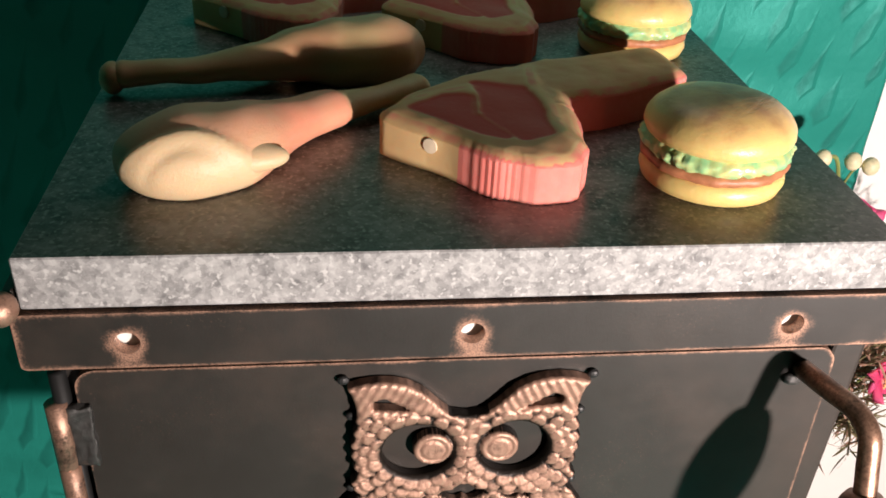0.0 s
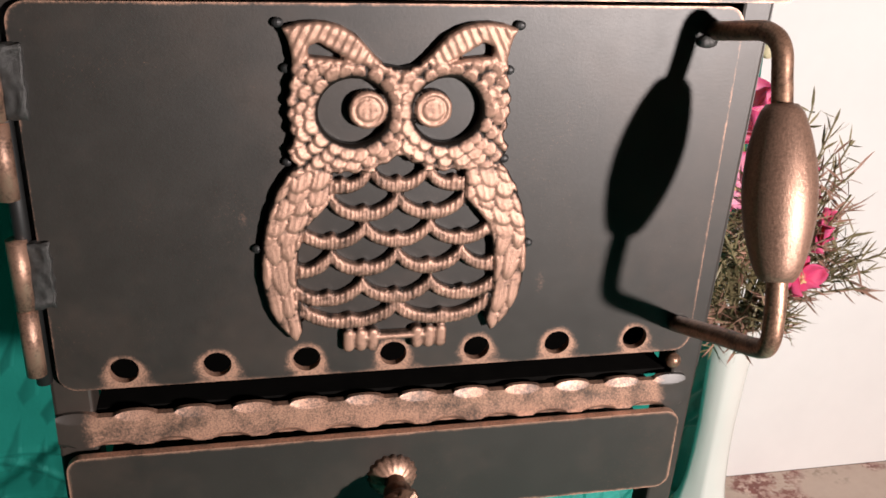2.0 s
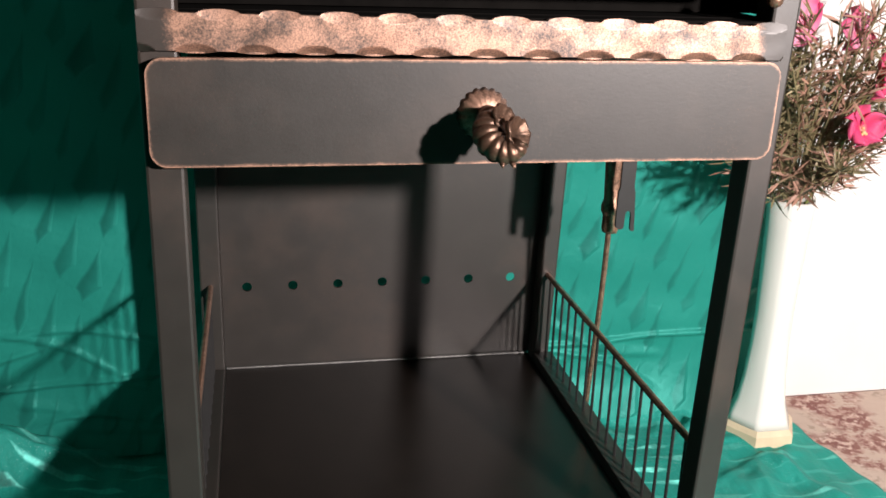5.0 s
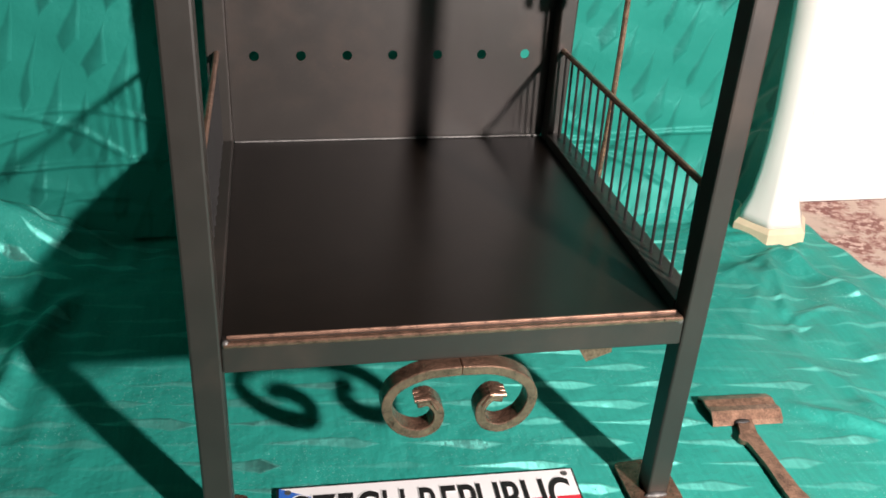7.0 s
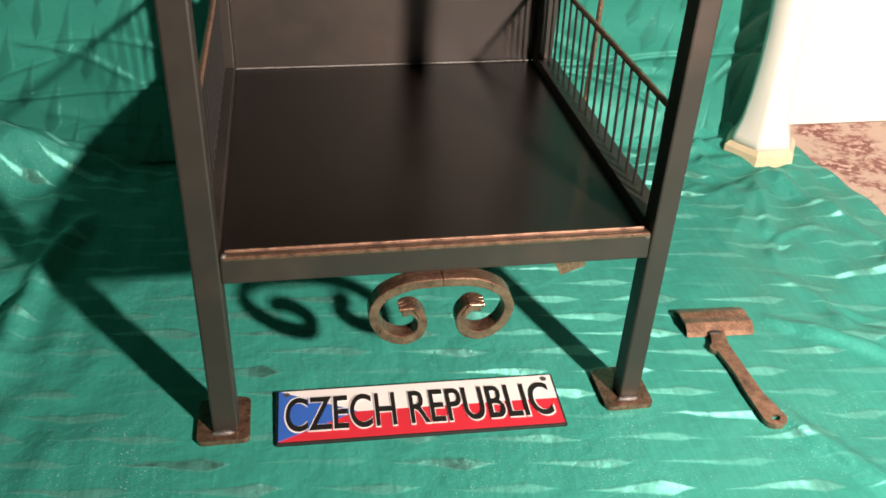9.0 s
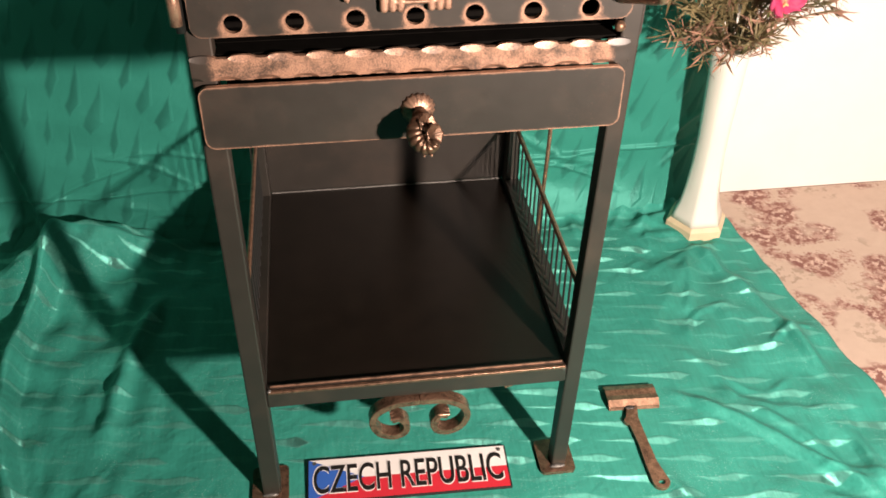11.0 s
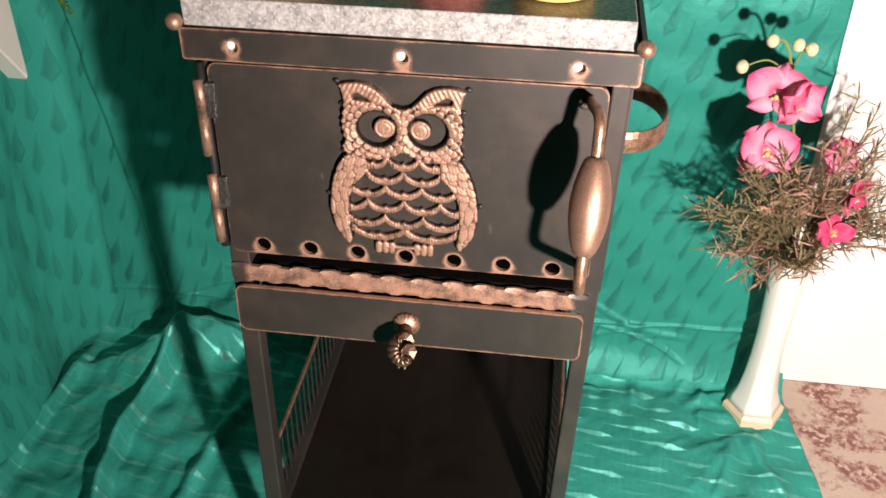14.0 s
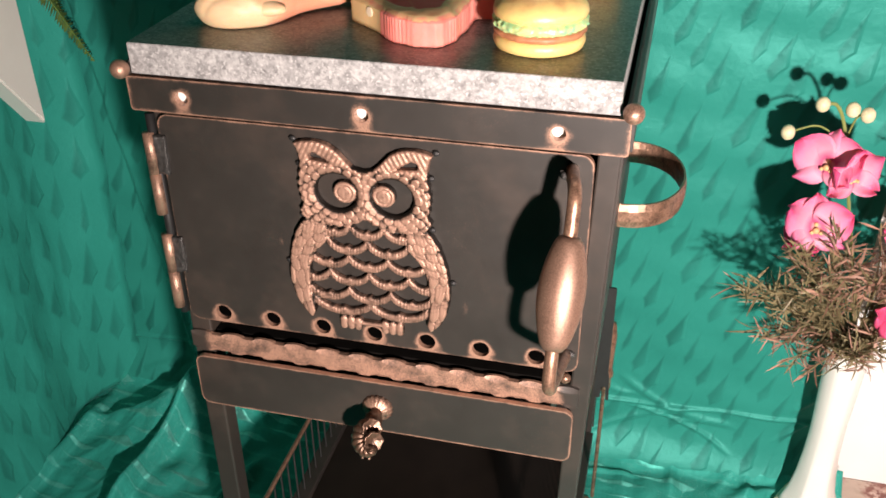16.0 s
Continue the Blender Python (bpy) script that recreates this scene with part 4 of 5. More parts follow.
# two leaf-shaped lips facing up out of the curl, with notched rims
for (cx, cy, ch), (rx, ry), tilt, name in (((0.0030, 0.0075, 0.0350), (0.0104, 0.0105), -48, "upper_lip"), ((0.0085, 0.0040, 0.0490), (0.0098, 0.0105), -34, "lower_lip")):
    m = Matrix.Translation(knob_place(cx, cy, ch)) @ turn @ Matrix.Rotation(math.radians(tilt), 4, "X") @ Matrix.Rotation(math.radians(32), 4, "Y")
    dish = [(0.0005, -0.0032), (0.60, -0.0034), (0.90, -0.0022), (1.0, 0.0002), (0.97, 0.0018), (0.86, 0.0016), (0.55, -0.0006), (0.0005, -0.0012)]
    lip_bm = lathe([(r if r < 0.001 else r * rx, h) for r, h in dish], 40, m.translation, m.to_3x3().to_4x4(), wobble=lambda w, h, r: 1 + (0.07 * math.sin(7 * w + 1.0) + 0.04 * math.sin(13 * w)) * (r > 0.005))
    part(name, lip_bm, CAST, knob, "notched leaf-shaped lip", smooth=True)
for px in (-0.0025, 0.0050):
    prong = smooth_path([knob_place(px * 0.8, -0.0090, 0.0500), knob_place(px, -0.0140, 0.0560), knob_place(px * 1.1, -0.0158, 0.0610)], 6)
    part("prong", sweep(prong, lambda t: (0.0028 * (1 - 0.65 * t), 0.0028 * (1 - 0.65 * t)), 12), COPPER, knob, smooth=True)
# lower shelf and back panel
def panel_holes(X, Z):
    return np.minimum.reduce([circle(X, Z, 0.0503 * k, 0.2905, 0.0055) for k in range(-3, 4)])


linked("back_panel", relief("back_panel", lambda X, Z: np.maximum(rounded(X, Z, 0, 0.405, 0.1985, 0.211, 0.001), -panel_holes(X, Z)), (-0.1995, 0.1995, 0.193, 0.617), 0.0025, 0.4288, 0.4308, None, {"wear": lambda X, Z: 0 * X}), IRON, stove,
       "black back panel with a row of seven holes")
part("panel_seam", box(-0.1770, 0.1770, 0.4245, 0.4278, 0.1926, 0.1950, 0.0008), STEEL, stove, "bare weld seam")
part("shelf", box(-0.1777, 0.1777, 0.0148, 0.428, 0.1905, 0.1925), ENAMEL, stove, "black sheet iron shelf")
for x in (-0.189, 0.189):
    part("shelf_side_tube", box(x - 0.0110, x + 0.0110, 0.0228, 0.4057, 0.1790, 0.2030, 0.001), IRON, stove)
part("shelf_front_tube", box(-0.1773, 0.1773, 0.0005, 0.0145, 0.1755, 0.2000, 0.0015), IRON, stove)
part("shelf_front_edge", box(-0.1760, 0.1760, -0.0010, 0.0040, 0.1972, 0.2016, 0.0016, 3), FORGED, stove, "copper rubbed edge")
part("shelf_lip", box(-0.1735, 0.1735, 0.0085, 0.0105, 0.1990, 0.2022, 0.0005), COPPER, stove)
part("shelf_back_tube", box(-0.1773, 0.1773, 0.4065, 0.4265, 0.167, 0.190, 0.0015), IRON, stove)
part("weld_bead", ball((-0.174, 0.002, 0.200), 0.003), STEEL, stove)
part("weld_bead", ball((0.174, 0.002, 0.197), 0.003), STEEL, stove)
bracket = bmesh.new()
ends = [[bracket.verts.new((x, y, z)) for x, z in ((0.095, 0.1752), (0.131, 0.1752), (0.131, 0.1560), (0.110, 0.1480))] for y in (0.024, 0.034)]
bracket.faces.new(ends[0])
bracket.faces.new(ends[1][::-1])
for i in range(4):
    bracket.faces.new((ends[0][i], ends[0][(i + 1) % 4], ends[1][(i + 1) % 4], ends[1][i]))
part("shelf_bracket", bracket, BRONZE, stove)

# low wire fences at both sides of the shelf
for sx in (-1, 1):
    fence = part("side_fence", sweep([Vector((sx * 0.189, y, 0.300)) for y in (0.0227, 0.4058)], lambda t: (0.0032, 0.0032), 8), BRONZE, stove, "low wire fence beside the shelf")
    for k in range(17):
        y = 0.038 + k * 0.0222
        part("wire", sweep([Vector((sx * 0.189, y, z)) for z in (0.2025, 0.299)], lambda t: (0.0014, 0.0014), 6, (0, 1, 0)), BLACK, fence)

# scroll under the shelf
def drawn_up(points):
    """Scroll heights below the shelf, flattened a little."""
    return [(x, y, 0.1685 - 0.84 * (0.1685 - z)) for x, y, z in points]


for sx in (-1, 1):
    pts = smooth_path(drawn_up([(0.0, 0.002, 0.1685), (sx * 0.028, 0.002, 0.1660), (sx * 0.050, 0.002, 0.1530), (sx * 0.0575, 0.002, 0.1330), (sx * 0.050, 0.002, 0.1110), (sx * 0.034, 0.002, 0.1010),
                       (sx * 0.020, 0.002, 0.1070), (sx * 0.0165, 0.002, 0.1230), (sx * 0.024, 0.002, 0.1360), (sx * 0.034, 0.002, 0.1350)]), 9)
    scroll = part("scroll", sweep(pts, lambda t: (0.0042, 0.0085), 20, (0, 1, 0), square=True), FORGED, stove, "forged scroll of flat bar, copper rubbed")
    edge = scroll.modifiers.new("rounding", "BEVEL")
    edge.width, edge.segments, edge.limit_method, edge.angle_limit = 0.0016, 2, "ANGLE", radians(40)
    for k in range(3):
        part("scroll_rib", sweep([Vector(p) for p in drawn_up([(sx * 0.018, -0.005 + 0.005 * k, 0.1280), (sx * 0.024, -0.005 + 0.005 * k, 0.1395), (sx * 0.036, -0.005 + 0.005 * k, 0.1385)])], lambda t: (0.0022, 0.003), 12, (0, 1, 0)), FORGED, scroll)

# carrying rings of flat bar on both sides
for sx in (-1, 1):
    ring_path = [Vector((sx * ((0.213 if sx > 0 else 0.200) + 0.061 * math.sin(a) ** 0.8), 0.190 - 0.074 * math.cos(a), 0.745)) for a in [math.pi * k / 28 for k in range(29)]]
    part("carrying_ring", sweep(ring_path, lambda t: (0.0025, 0.0125), 8, square=True), BRONZE, stove, "bent flat bar carrying ring, copper rubbed")

# ---- the granite slab ----
slab_bm = box(-0.2105, 0.2125, -0.006, 0.445, 0.8992, 0.927, 0.0008, 1)
slab_mesh = bpy.data.meshes.new("granite_slab")
slab_bm.to_mesh(slab_mesh)
slab_bm.free()
slab = linked("granite_slab", slab_mesh, SAWN)
slab_mesh.materials.append(POLISHED)
for face in slab_mesh.polygons:
    face.material_index = 1 if face.normal.z > 0.9 else 0
tagged(slab, "grey speckled granite slab with polished top and sawn edges", "granite slab")
part("slab_bed", box(-0.198, 0.198, 0.002, 0.43, 0.8935, 0.8988), BLACK, stove)
part("insulation_board", box(-0.172, 0.172, 0.0002, 0.020, 0.8665, 0.8930), CERAMIC, stove, "pale board behind the rail")

# ---- toy food on the slab ----
TOP = 0.9272
BUN = tinted("bun_skin", [(0.0, (0.72, 0.56, 0.20)), (0.40, (0.68, 0.47, 0.18)), (0.7, (0.52, 0.30, 0.12)), (1.0, (0.38, 0.19, 0.08))], "toast", 0.34, 0.5, 260, 0.35, mottled=0.75)
PATTY = plain("toy_patty", (0.42, 0.17, 0.08), 0.45, 0.25, 120, 0, 0.4)
LETTUCE = tinted("toy_lettuce", [(0.0, (0.66, 0.60, 0.24)), (0.5, (0.34, 0.56, 0.26)), (1.0, (0.08, 0.46, 0.27))], "green", 0.3, 0.5, 200, 0.3, mottled=0.9)
MEAT = tinted("toy_steak", [(0.0, (0.74, 0.27, 0.22)), (0.10, (0.70, 0.19, 0.16)), (0.20, (0.62, 0.43, 0.21)), (0.36, (0.60, 0.33, 0.17)), (0.50, (0.56, 0.10, 0.055)), (0.70, (0.52, 0.032, 0.028)), (1.0, (0.52, 0.04, 0.035))], "flesh", 0.42, 0.13, 180, 0.25, 0.0)
POULTRY = tinted("toy_poultry", [(0.0, (0.68, 0.52, 0.31)), (0.45, (0.66, 0.42, 0.25)), (0.70, (0.68, 0.27, 0.17)), (1.0, (0.54, 0.38, 0.19))], "blush", 0.42, 0.45, 700, 0.32)
VALVE = plain("toy_valve", (0.70, 0.58, 0.42), 0.5, 0.08)


def burger(at, turn):
    ob = thing("toy_burger", (0, 0, 0), "squeaky toy burger with green lettuce between yellow buns", "toy burger", "toy burgers on the slab")
    low = part("lower_bun", lathe([(0.001, 0.0), (0.036, 0.0), (0.0425, 0.003), (0.0445, 0.009), (0.0435, 0.0145), (0.040, 0.0165), (0.001, 0.0165)], 48), BUN, ob, smooth=True)
    mark_all(low, "toast", lambda c: 0.15)
    part("patty", lathe([(0.001, 0.0150), (0.040, 0.0150), (0.0440, 0.0175), (0.0448, 0.0205), (0.043, 0.0235), (0.001, 0.0235)], 64, wobble=lambda w, h, r: 1 + 0.015 * math.sin(9 * w) + 0.012 * math.sin(23 * w + 1)), PATTY, ob, smooth=True)
    frill = [(0.001, 0.0225), (0.038, 0.0225)] + [(0.0415 + 0.0045 * math.sin(math.pi * k / 11), 0.0225 + 0.0130 * k / 11) for k in range(12)] + [(0.038, 0.0355), (0.001, 0.0355)]
    leaf = part("lettuce", lathe(frill, 120, wobble=lambda w, h, r: 1 + (r > 0.039) * (0.05 * noise.noise((math.cos(w) * 11, math.sin(w) * 11, h * 300)) + 0.02 * math.sin(23 * w + 4 * math.sin(5 * w)))), LETTUCE, ob, smooth=True)
    mark_all(leaf, "green", lambda c: 0.4 + 0.5 * noise.noise(c * 160))
    top = part("upper_bun", lathe([(0.001, 0.0335), (0.040, 0.0335), (0.0440, 0.0350), (0.0455, 0.0385), (0.0448, 0.0435), (0.0415, 0.0490), (0.0350, 0.0545), (0.0260, 0.0580), (0.0140, 0.0602), (0.001, 0.0608)], 48,
                                  wobble=lambda w, h, r: 1 + 0.012 * math.sin(3 * w + 1)), BUN, ob, smooth=True)
    mark_all(top, "toast", lambda c: 0.12 + 0.62 * max(0.0, (c.z - 0.040) / 0.018) * (0.8 + 0.6 * noise.noise(c * 70)))
    ob.matrix_basis = pose(*at, 0, 0, turn)
    return ob


first = burger((0.1360, 0.063, TOP), 0)
first.scale = (0.87, 0.87, 0.81)
copy_thing(first, pose(0.149, 0.268, TOP, 0, 0, 70))


def polygon(X, Y, corners):
    """Signed distance to a closed outline."""
    d, inside = np.full_like(X, 9.0), np.zeros(X.shape, bool)
    for (x0, y0), (x1, y1) in zip(corners, corners[1:] + corners[:1]):
        d = np.minimum(d, capsule(X, Y, x0, y0, x1, y1, 0.0))
        inside ^= ((y0 > Y) != (y1 > Y)) & (X < (x1 - x0) * (Y - y0) / (y1 - y0 + 1e-12) + x0)
    return np.where(inside, -d, d)


LOIN = [(-0.033, 0.106), (-0.012, 0.088), (0.020, 0.056), (0.035, 0.050), (0.048, 0.053), (0.055, 0.066), (0.057, 0.100), (0.059, 0.134), (0.088, 0.141), (0.142, 0.168), (0.136, 0.200), (0.066, 0.180), (0.012, 0.153), (-0.020, 0.126)]


def steak_cut(X, Y):
    f = polygon(X - 0.0015, Y + 0.0030, LOIN) - 0.0100
    w = np.arctan2(Y - 0.10, X - 0.03)
    rib = np.sin(w * 27 + 4 * np.sin(w * 5)) * 0.8 + np.sin(w * 71 + 5 * np.sin(w * 7)) * 0.45
    return f + 0.00060 * rib * (X > 0.0) * (0.6 + 0.4 * np.sin(w * 6)) + 0.0008 * np.sin(w * 7)


def steak_flesh(X, Y):
    """Red meat inside, cream fat along the rim and the bone."""
    wav = 0.004 * waves(X, Y, 43, 0.06)
    eye = polygon(X + wav, Y - wav, [(0.018, 0.136), (0.042, 0.130), (0.047, 0.098), (0.045, 0.072), (0.031, 0.066), (0.017, 0.098)])
    strip = polygon(X + wav, Y - wav, [(-0.020, 0.104), (-0.004, 0.120), (0.009, 0.118), (0.010, 0.092), (0.022, 0.068), (0.012, 0.074)])
    red = np.minimum(eye, strip) - 0.0045
    rim = -(polygon(X - 0.0015, Y + 0.0030, LOIN) - 0.0100)
    ridges = np.minimum.reduce([capsule(X + wav, Y, 0.052, 0.165, 0.050, 0.128, 0.0022), capsule(X + wav, Y, 0.050, 0.128, 0.056, 0.066, 0.0026), capsule(X + wav, Y, 0.012, 0.128, 0.012, 0.096, 0.0015), capsule(X + wav, Y, -0.020, 0.118, 0.016, 0.134, 0.0018), rim - 0.0050])
    top = 0.33 + 0.42 * np.clip(-red / 0.0040 + 0.35, 0, 1)
    top = top - 0.16 * np.clip(1 - ridges / 0.0030, 0, 1) + 0.07 * waves(X, Y, 45, 0.02)
    side = np.where(X < -0.002, 0.22, 0.05 + 0.05 * waves(X, Y, 47, 0.02))
    return np.where(rim < 0.0012, side, top)


def steak_top(X, Y):
    d = -steak_cut(X, Y)
    red = np.clip((steak_flesh(X, Y) - 0.3) / 0.3, 0, 1)
    bone = np.exp(-(capsule(X, Y, 0.052, 0.160, 0.050, 0.125, 0.0) / 0.005) ** 2) + np.exp(-(capsule(X, Y, 0.050, 0.125, 0.055, 0.070, 0.0) / 0.004) ** 2)
    return -0.0062 * np.exp(-np.maximum(d, 0) / 0.0050) - 0.0014 * red * np.clip((d - 0.002) / 0.004, 0, 1) + 0.0004 * bone + 0.0012 * waves(X, Y, 41, 0.05)


steak = thing("toy_steak", (0, 0, 0), "rubber toy T-bone steak, red with cream fat", "toy steak", "toy steaks on the slab")
linked("steak_body", relief("steak_body", steak_cut, (-0.052, 0.172, 0.028, 0.212), 0.0014, 0.0265, 0.0, steak_top, {"flesh": steak_flesh}, flat=True, smooth=True), MEAT, steak)
spot = next(s for s in np.linspace(0.02, 0.08, 200) if steak_cut(np.array([0.010 - 0.66 * s]), np.array([0.105 - 0.75 * s]))[0] > 0)
part("squeaker_valve", lathe([(0.001, -0.002), (0.0042, -0.002), (0.0042, 0.0010), (0.001, 0.0012)], 16, (0.010 - 0.66 * spot, 0.105 - 0.75 * spot, 0.0155), Matrix.Rotation(math.radians(-38), 4, "Z") @ Matrix.Rotation(math.radians(90), 4, "X")), VALVE, steak)
steak.matrix_basis = pose(0, -0.002, TOP)
copy_thing(steak, pose(-0.128, 0.222, TOP, 0, 0, 0))
copy_thing(steak, pose(0.014, 0.196, TOP, 0, 0, 2))


def drumstick(points, profile, caps, label, blush, flat):
    """profile: pairs of distance along the axis and radius; caps: how long the rounded ends are."""
    ob = thing("toy_drumstick", (0, 0, 0), label, "toy drumstick", "toy drumsticks on the slab")
    path = smooth_path(points, 30)
    far = np.concatenate([[0], np.cumsum([(b - a).length for a, b in zip(path, path[1:])])])
    total = far[-1]
    even = [0.5 * total * (1 - math.cos(math.pi * k / 130)) for k in range(131)]
    path = [Vector([np.interp(e, far, [p[i] for p in path]) for i in range(3)]) for e in even]
    steps, radii = zip(*profile)

    def size(t):
        e = even[min(int(round(t * 130)), 130)]
        r = float(np.interp(e, steps, radii))
        for d, cap in ((e, caps[0]), (total - e, caps[1])):
            r *= math.sqrt(max(0.0, 1 - max(0.0, 1 - d / cap) ** 2))
        return (max(r, 0.0004), max(r, 0.0004) * flat)

    bm = sweep(path, size, 72)
    for _ in range(2):
        bmesh.ops.smooth_vert(bm, verts=bm.verts[:], factor=0.5, use_axis_x=True, use_axis_y=True, use_axis_z=True)
    for v in bm.verts:
        v.co.z = max(v.co.z + 0.0016 * noise.noise(v.co * 45), TOP)
    body = part("meat", bm, POULTRY, ob, smooth=True)
    mark_all(body, "blush", blush)
    return ob, body


def over_fold(c):
    """Distance behind the edge of the cream flap, over the thigh's crown."""
    return (c.y - 0.0475) + 0.35 * (c.z - TOP - 0.034) - 0.0040 * math.sin(c.x * 85 + 0.6) - 0.05 * (c.x + 0.135)


def thigh(c):
    """Cream flap in front, tan skin behind it, orange pink shank, tan at the bone."""
    along = (c.x + 0.100) * 0.8 + (c.y - 0.110) * 0.6
    behind = max(0.0, min(1.0, over_fold(c) / 0.004))
    shank = max(0.0, min(1.0, (along + 0.030) / 0.022))
    return 0.08 + 0.48 * max(behind, shank) + 0.10 * shank + 0.08 * noise.noise(c * 45) + 0.34 * max(0.0, min(1.0, (along - 0.042) / 0.003))


leg_a, body_a = drumstick([(-0.1770, 0.0660, TOP + 0.0140), (-0.150, 0.0670, TOP + 0.0145), (-0.125, 0.0750, TOP + 0.0150), (-0.104, 0.0950, TOP + 0.0150), (-0.083, 0.1170, TOP + 0.0135), (-0.055, 0.1400, TOP + 0.0120), (-0.028, 0.1580, TOP + 0.0115), (-0.010, 0.1710, TOP + 0.0115)],
                          [(0, 0.0300), (0.040, 0.0315), (0.056, 0.0300), (0.072, 0.0255), (0.090, 0.0195), (0.115, 0.0155), (0.136, 0.0138), (0.139, 0.0112), (0.165, 0.0096), (0.190, 0.0098), (0.205, 0.0118)], (0.040, 0.008), "rubber toy chicken drumstick with pink skin and cream flesh", thigh, 0.74)
for v in body_a.data.vertices:
    q = over_fold(v.co)
    left_half = max(0.0, min(1.0, (-0.094 - v.co.x) / 0.014)) * max(0.0, min(1.0, (v.co.z - TOP - 0.004) / 0.008))
    lip = 0.0034 * max(0.0, min(1.0, 1 - q / 0.0035)) * math.exp(-max(0.0, -q) / 0.012)
    crease = 0.0014 * math.exp(-((q + 0.0125 + 0.004 * math.sin(v.co.x * 60)) / 0.0030) ** 2) + 0.0010 * math.exp(-((q + 0.022 - 0.12 * (v.co.x + 0.14)) / 0.0030) ** 2)
    v.co += Vector((0.0, -0.6, 0.8)) * left_half * (lip - crease)
# the pointed corner of the flap, lying over the start of the shank
corner = smooth_path([(-0.138, 0.0660, TOP + 0.0170), (-0.122, 0.0635, TOP + 0.0160), (-0.104, 0.0610, TOP + 0.0165), (-0.0890, 0.0620, TOP + 0.0160)], 10)
mark_all(part("skin_flap", sweep(corner, lambda t: (0.0190 * (1 - t) ** 0.6 + 0.0014, 0.0110 * (1 - t) ** 0.5 + 0.0010), 24), POULTRY, leg_a, "cream coloured corner of skin", smooth=True), "blush", lambda c: 0.10 + 0.10 * noise.noise(c * 50))
leg_b, _ = drumstick([(-0.006, 0.2200, TOP + 0.0165), (-0.019, 0.2190, TOP + 0.0170), (-0.045, 0.2120, TOP + 0.0175), (-0.080, 0.2100, TOP + 0.0165), (-0.115, 0.1990, TOP + 0.0150), (-0.155, 0.1900, TOP + 0.0125), (-0.188, 0.1850, TOP + 0.0125), (-0.200, 0.1830, TOP + 0.0130)],
                          [(0, 0.0270), (0.030, 0.0300), (0.060, 0.0290), (0.085, 0.0225), (0.110, 0.0160), (0.135, 0.0120), (0.165, 0.0100), (0.185, 0.0100), (0.200, 0.0122)], (0.026, 0.008), "rubber toy chicken drumstick, yellowish, lying across the slab", lambda c: 0.93 + 0.2 * noise.noise(c * 30), 0.72)

mark_all(part("bone_end", ball((-0.2000, 0.1830, TOP + 0.0105), 0.0100, squash=(0.8, 1.1, 1.0)), POULTRY, leg_b, "tan knuckle of the bone", smooth=True), "blush", lambda c: 0.95)

# ---- sign on the floor ----
SIGN_WHITE = plain("sign_white", (0.78, 0.78, 0.78), 0.3, 0.03, 30, 0, 0.02)
SIGN_RED = plain("sign_red", (0.62, 0.035, 0.055), 0.3, 0.05, 30, 0, 0.02)
SIGN_BLUE = plain("sign_blue", (0.03, 0.13, 0.50), 0.3, 0.05, 30, 0, 0.02)
sign = thing("souvenir_plate", (0, 0, 0), "small souvenir plate in white, red and blue, black lettering", "sign")
part("plate_rim", box(-0.1315, 0.1315, -0.0345, 0.0345, 0.0, 0.0040, 0.0015), BLACK, sign)


def flat_shape(corners, z, h=0.0004):
    bm = bmesh.new()
    low = [bm.verts.new((x, y, z)) for x, y in corners]
    high = [bm.verts.new((x, y, z + h)) for x, y in corners]
    bm.faces.new(high)
    bm.faces.new(low[::-1])
    for i in range(len(low)):
        j = (i + 1) % len(low)
        bm.faces.new((low[i], low[j], high[j], high[i]))
    return bm


part("white_field", flat_shape([(-0.129, 0.0), (0.129, 0.0), (0.129, 0.0322), (-0.129, 0.0322)], 0.0040), SIGN_WHITE, sign)
part("red_field", flat_shape([(-0.129, -0.0322), (0.129, -0.0322), (0.129, 0.0), (-0.129, 0.0)], 0.0040), SIGN_RED, sign)
part("blue_field", flat_shape([(-0.129, -0.0322), (-0.058, 0.0), (-0.129, 0.0322)], 0.0046), SIGN_BLUE, sign)


def lettering(name, text, width, height, z, mat, grow=0.0):
    data = bpy.data.curves.new(name, "FONT")
    data.body, data.align_x, data.align_y, data.size = text, "CENTER", "CENTER", 1.0
    data.offset, data.extrude = grow, 0.004
    ob = new(name, data)
    bpy.context.view_layer.update()
    mesh = bpy.data.meshes.new_from_object(ob.evaluated_get(bpy.context.evaluated_depsgraph_get()))
    bpy.data.objects.remove(ob)
    co = np.zeros(len(mesh.vertices) * 3)
    mesh.vertices.foreach_get("co", co)
    co = co.reshape(-1, 3)
    lo, hi = co.min(0), co.max(0)
    co = (co - (lo + hi) / 2) / (hi - lo) * [width, height, 0.0004] + [0, 0, z]
    mesh.vertices.foreach_set("co", co.ravel())
    mesh.materials.clear()
    return linked(name, mesh, mat, sign)


lettering("letter_edge", "CZECH REPUBLIC", 0.2480, 0.0465, 0.0050, SIGN_WHITE, 0.026)
lettering("lettering", "CZECH REPUBLIC", 0.2450, 0.0435, 0.0053, BLACK, 0.010)
for sx in (-1, 1):
    part("rivet_hole", lathe([(0.0005, 0.0), (0.0028, 0.0), (0.0028, 0.0007), (0.0005, 0.0007)], 14, (sx * 0.1215, 0.0265, 0.0047)), STEEL, sign)
sign.matrix_basis = pose(-0.0140, 0.0125, 0.0148, 2.0, 0, -1.3)

# ---- grill scraper on the floor ----
scraper = thing("grill_scraper", (0, 0, 0), "copper brown grill scraper lying on the teal cloth", "scraper")
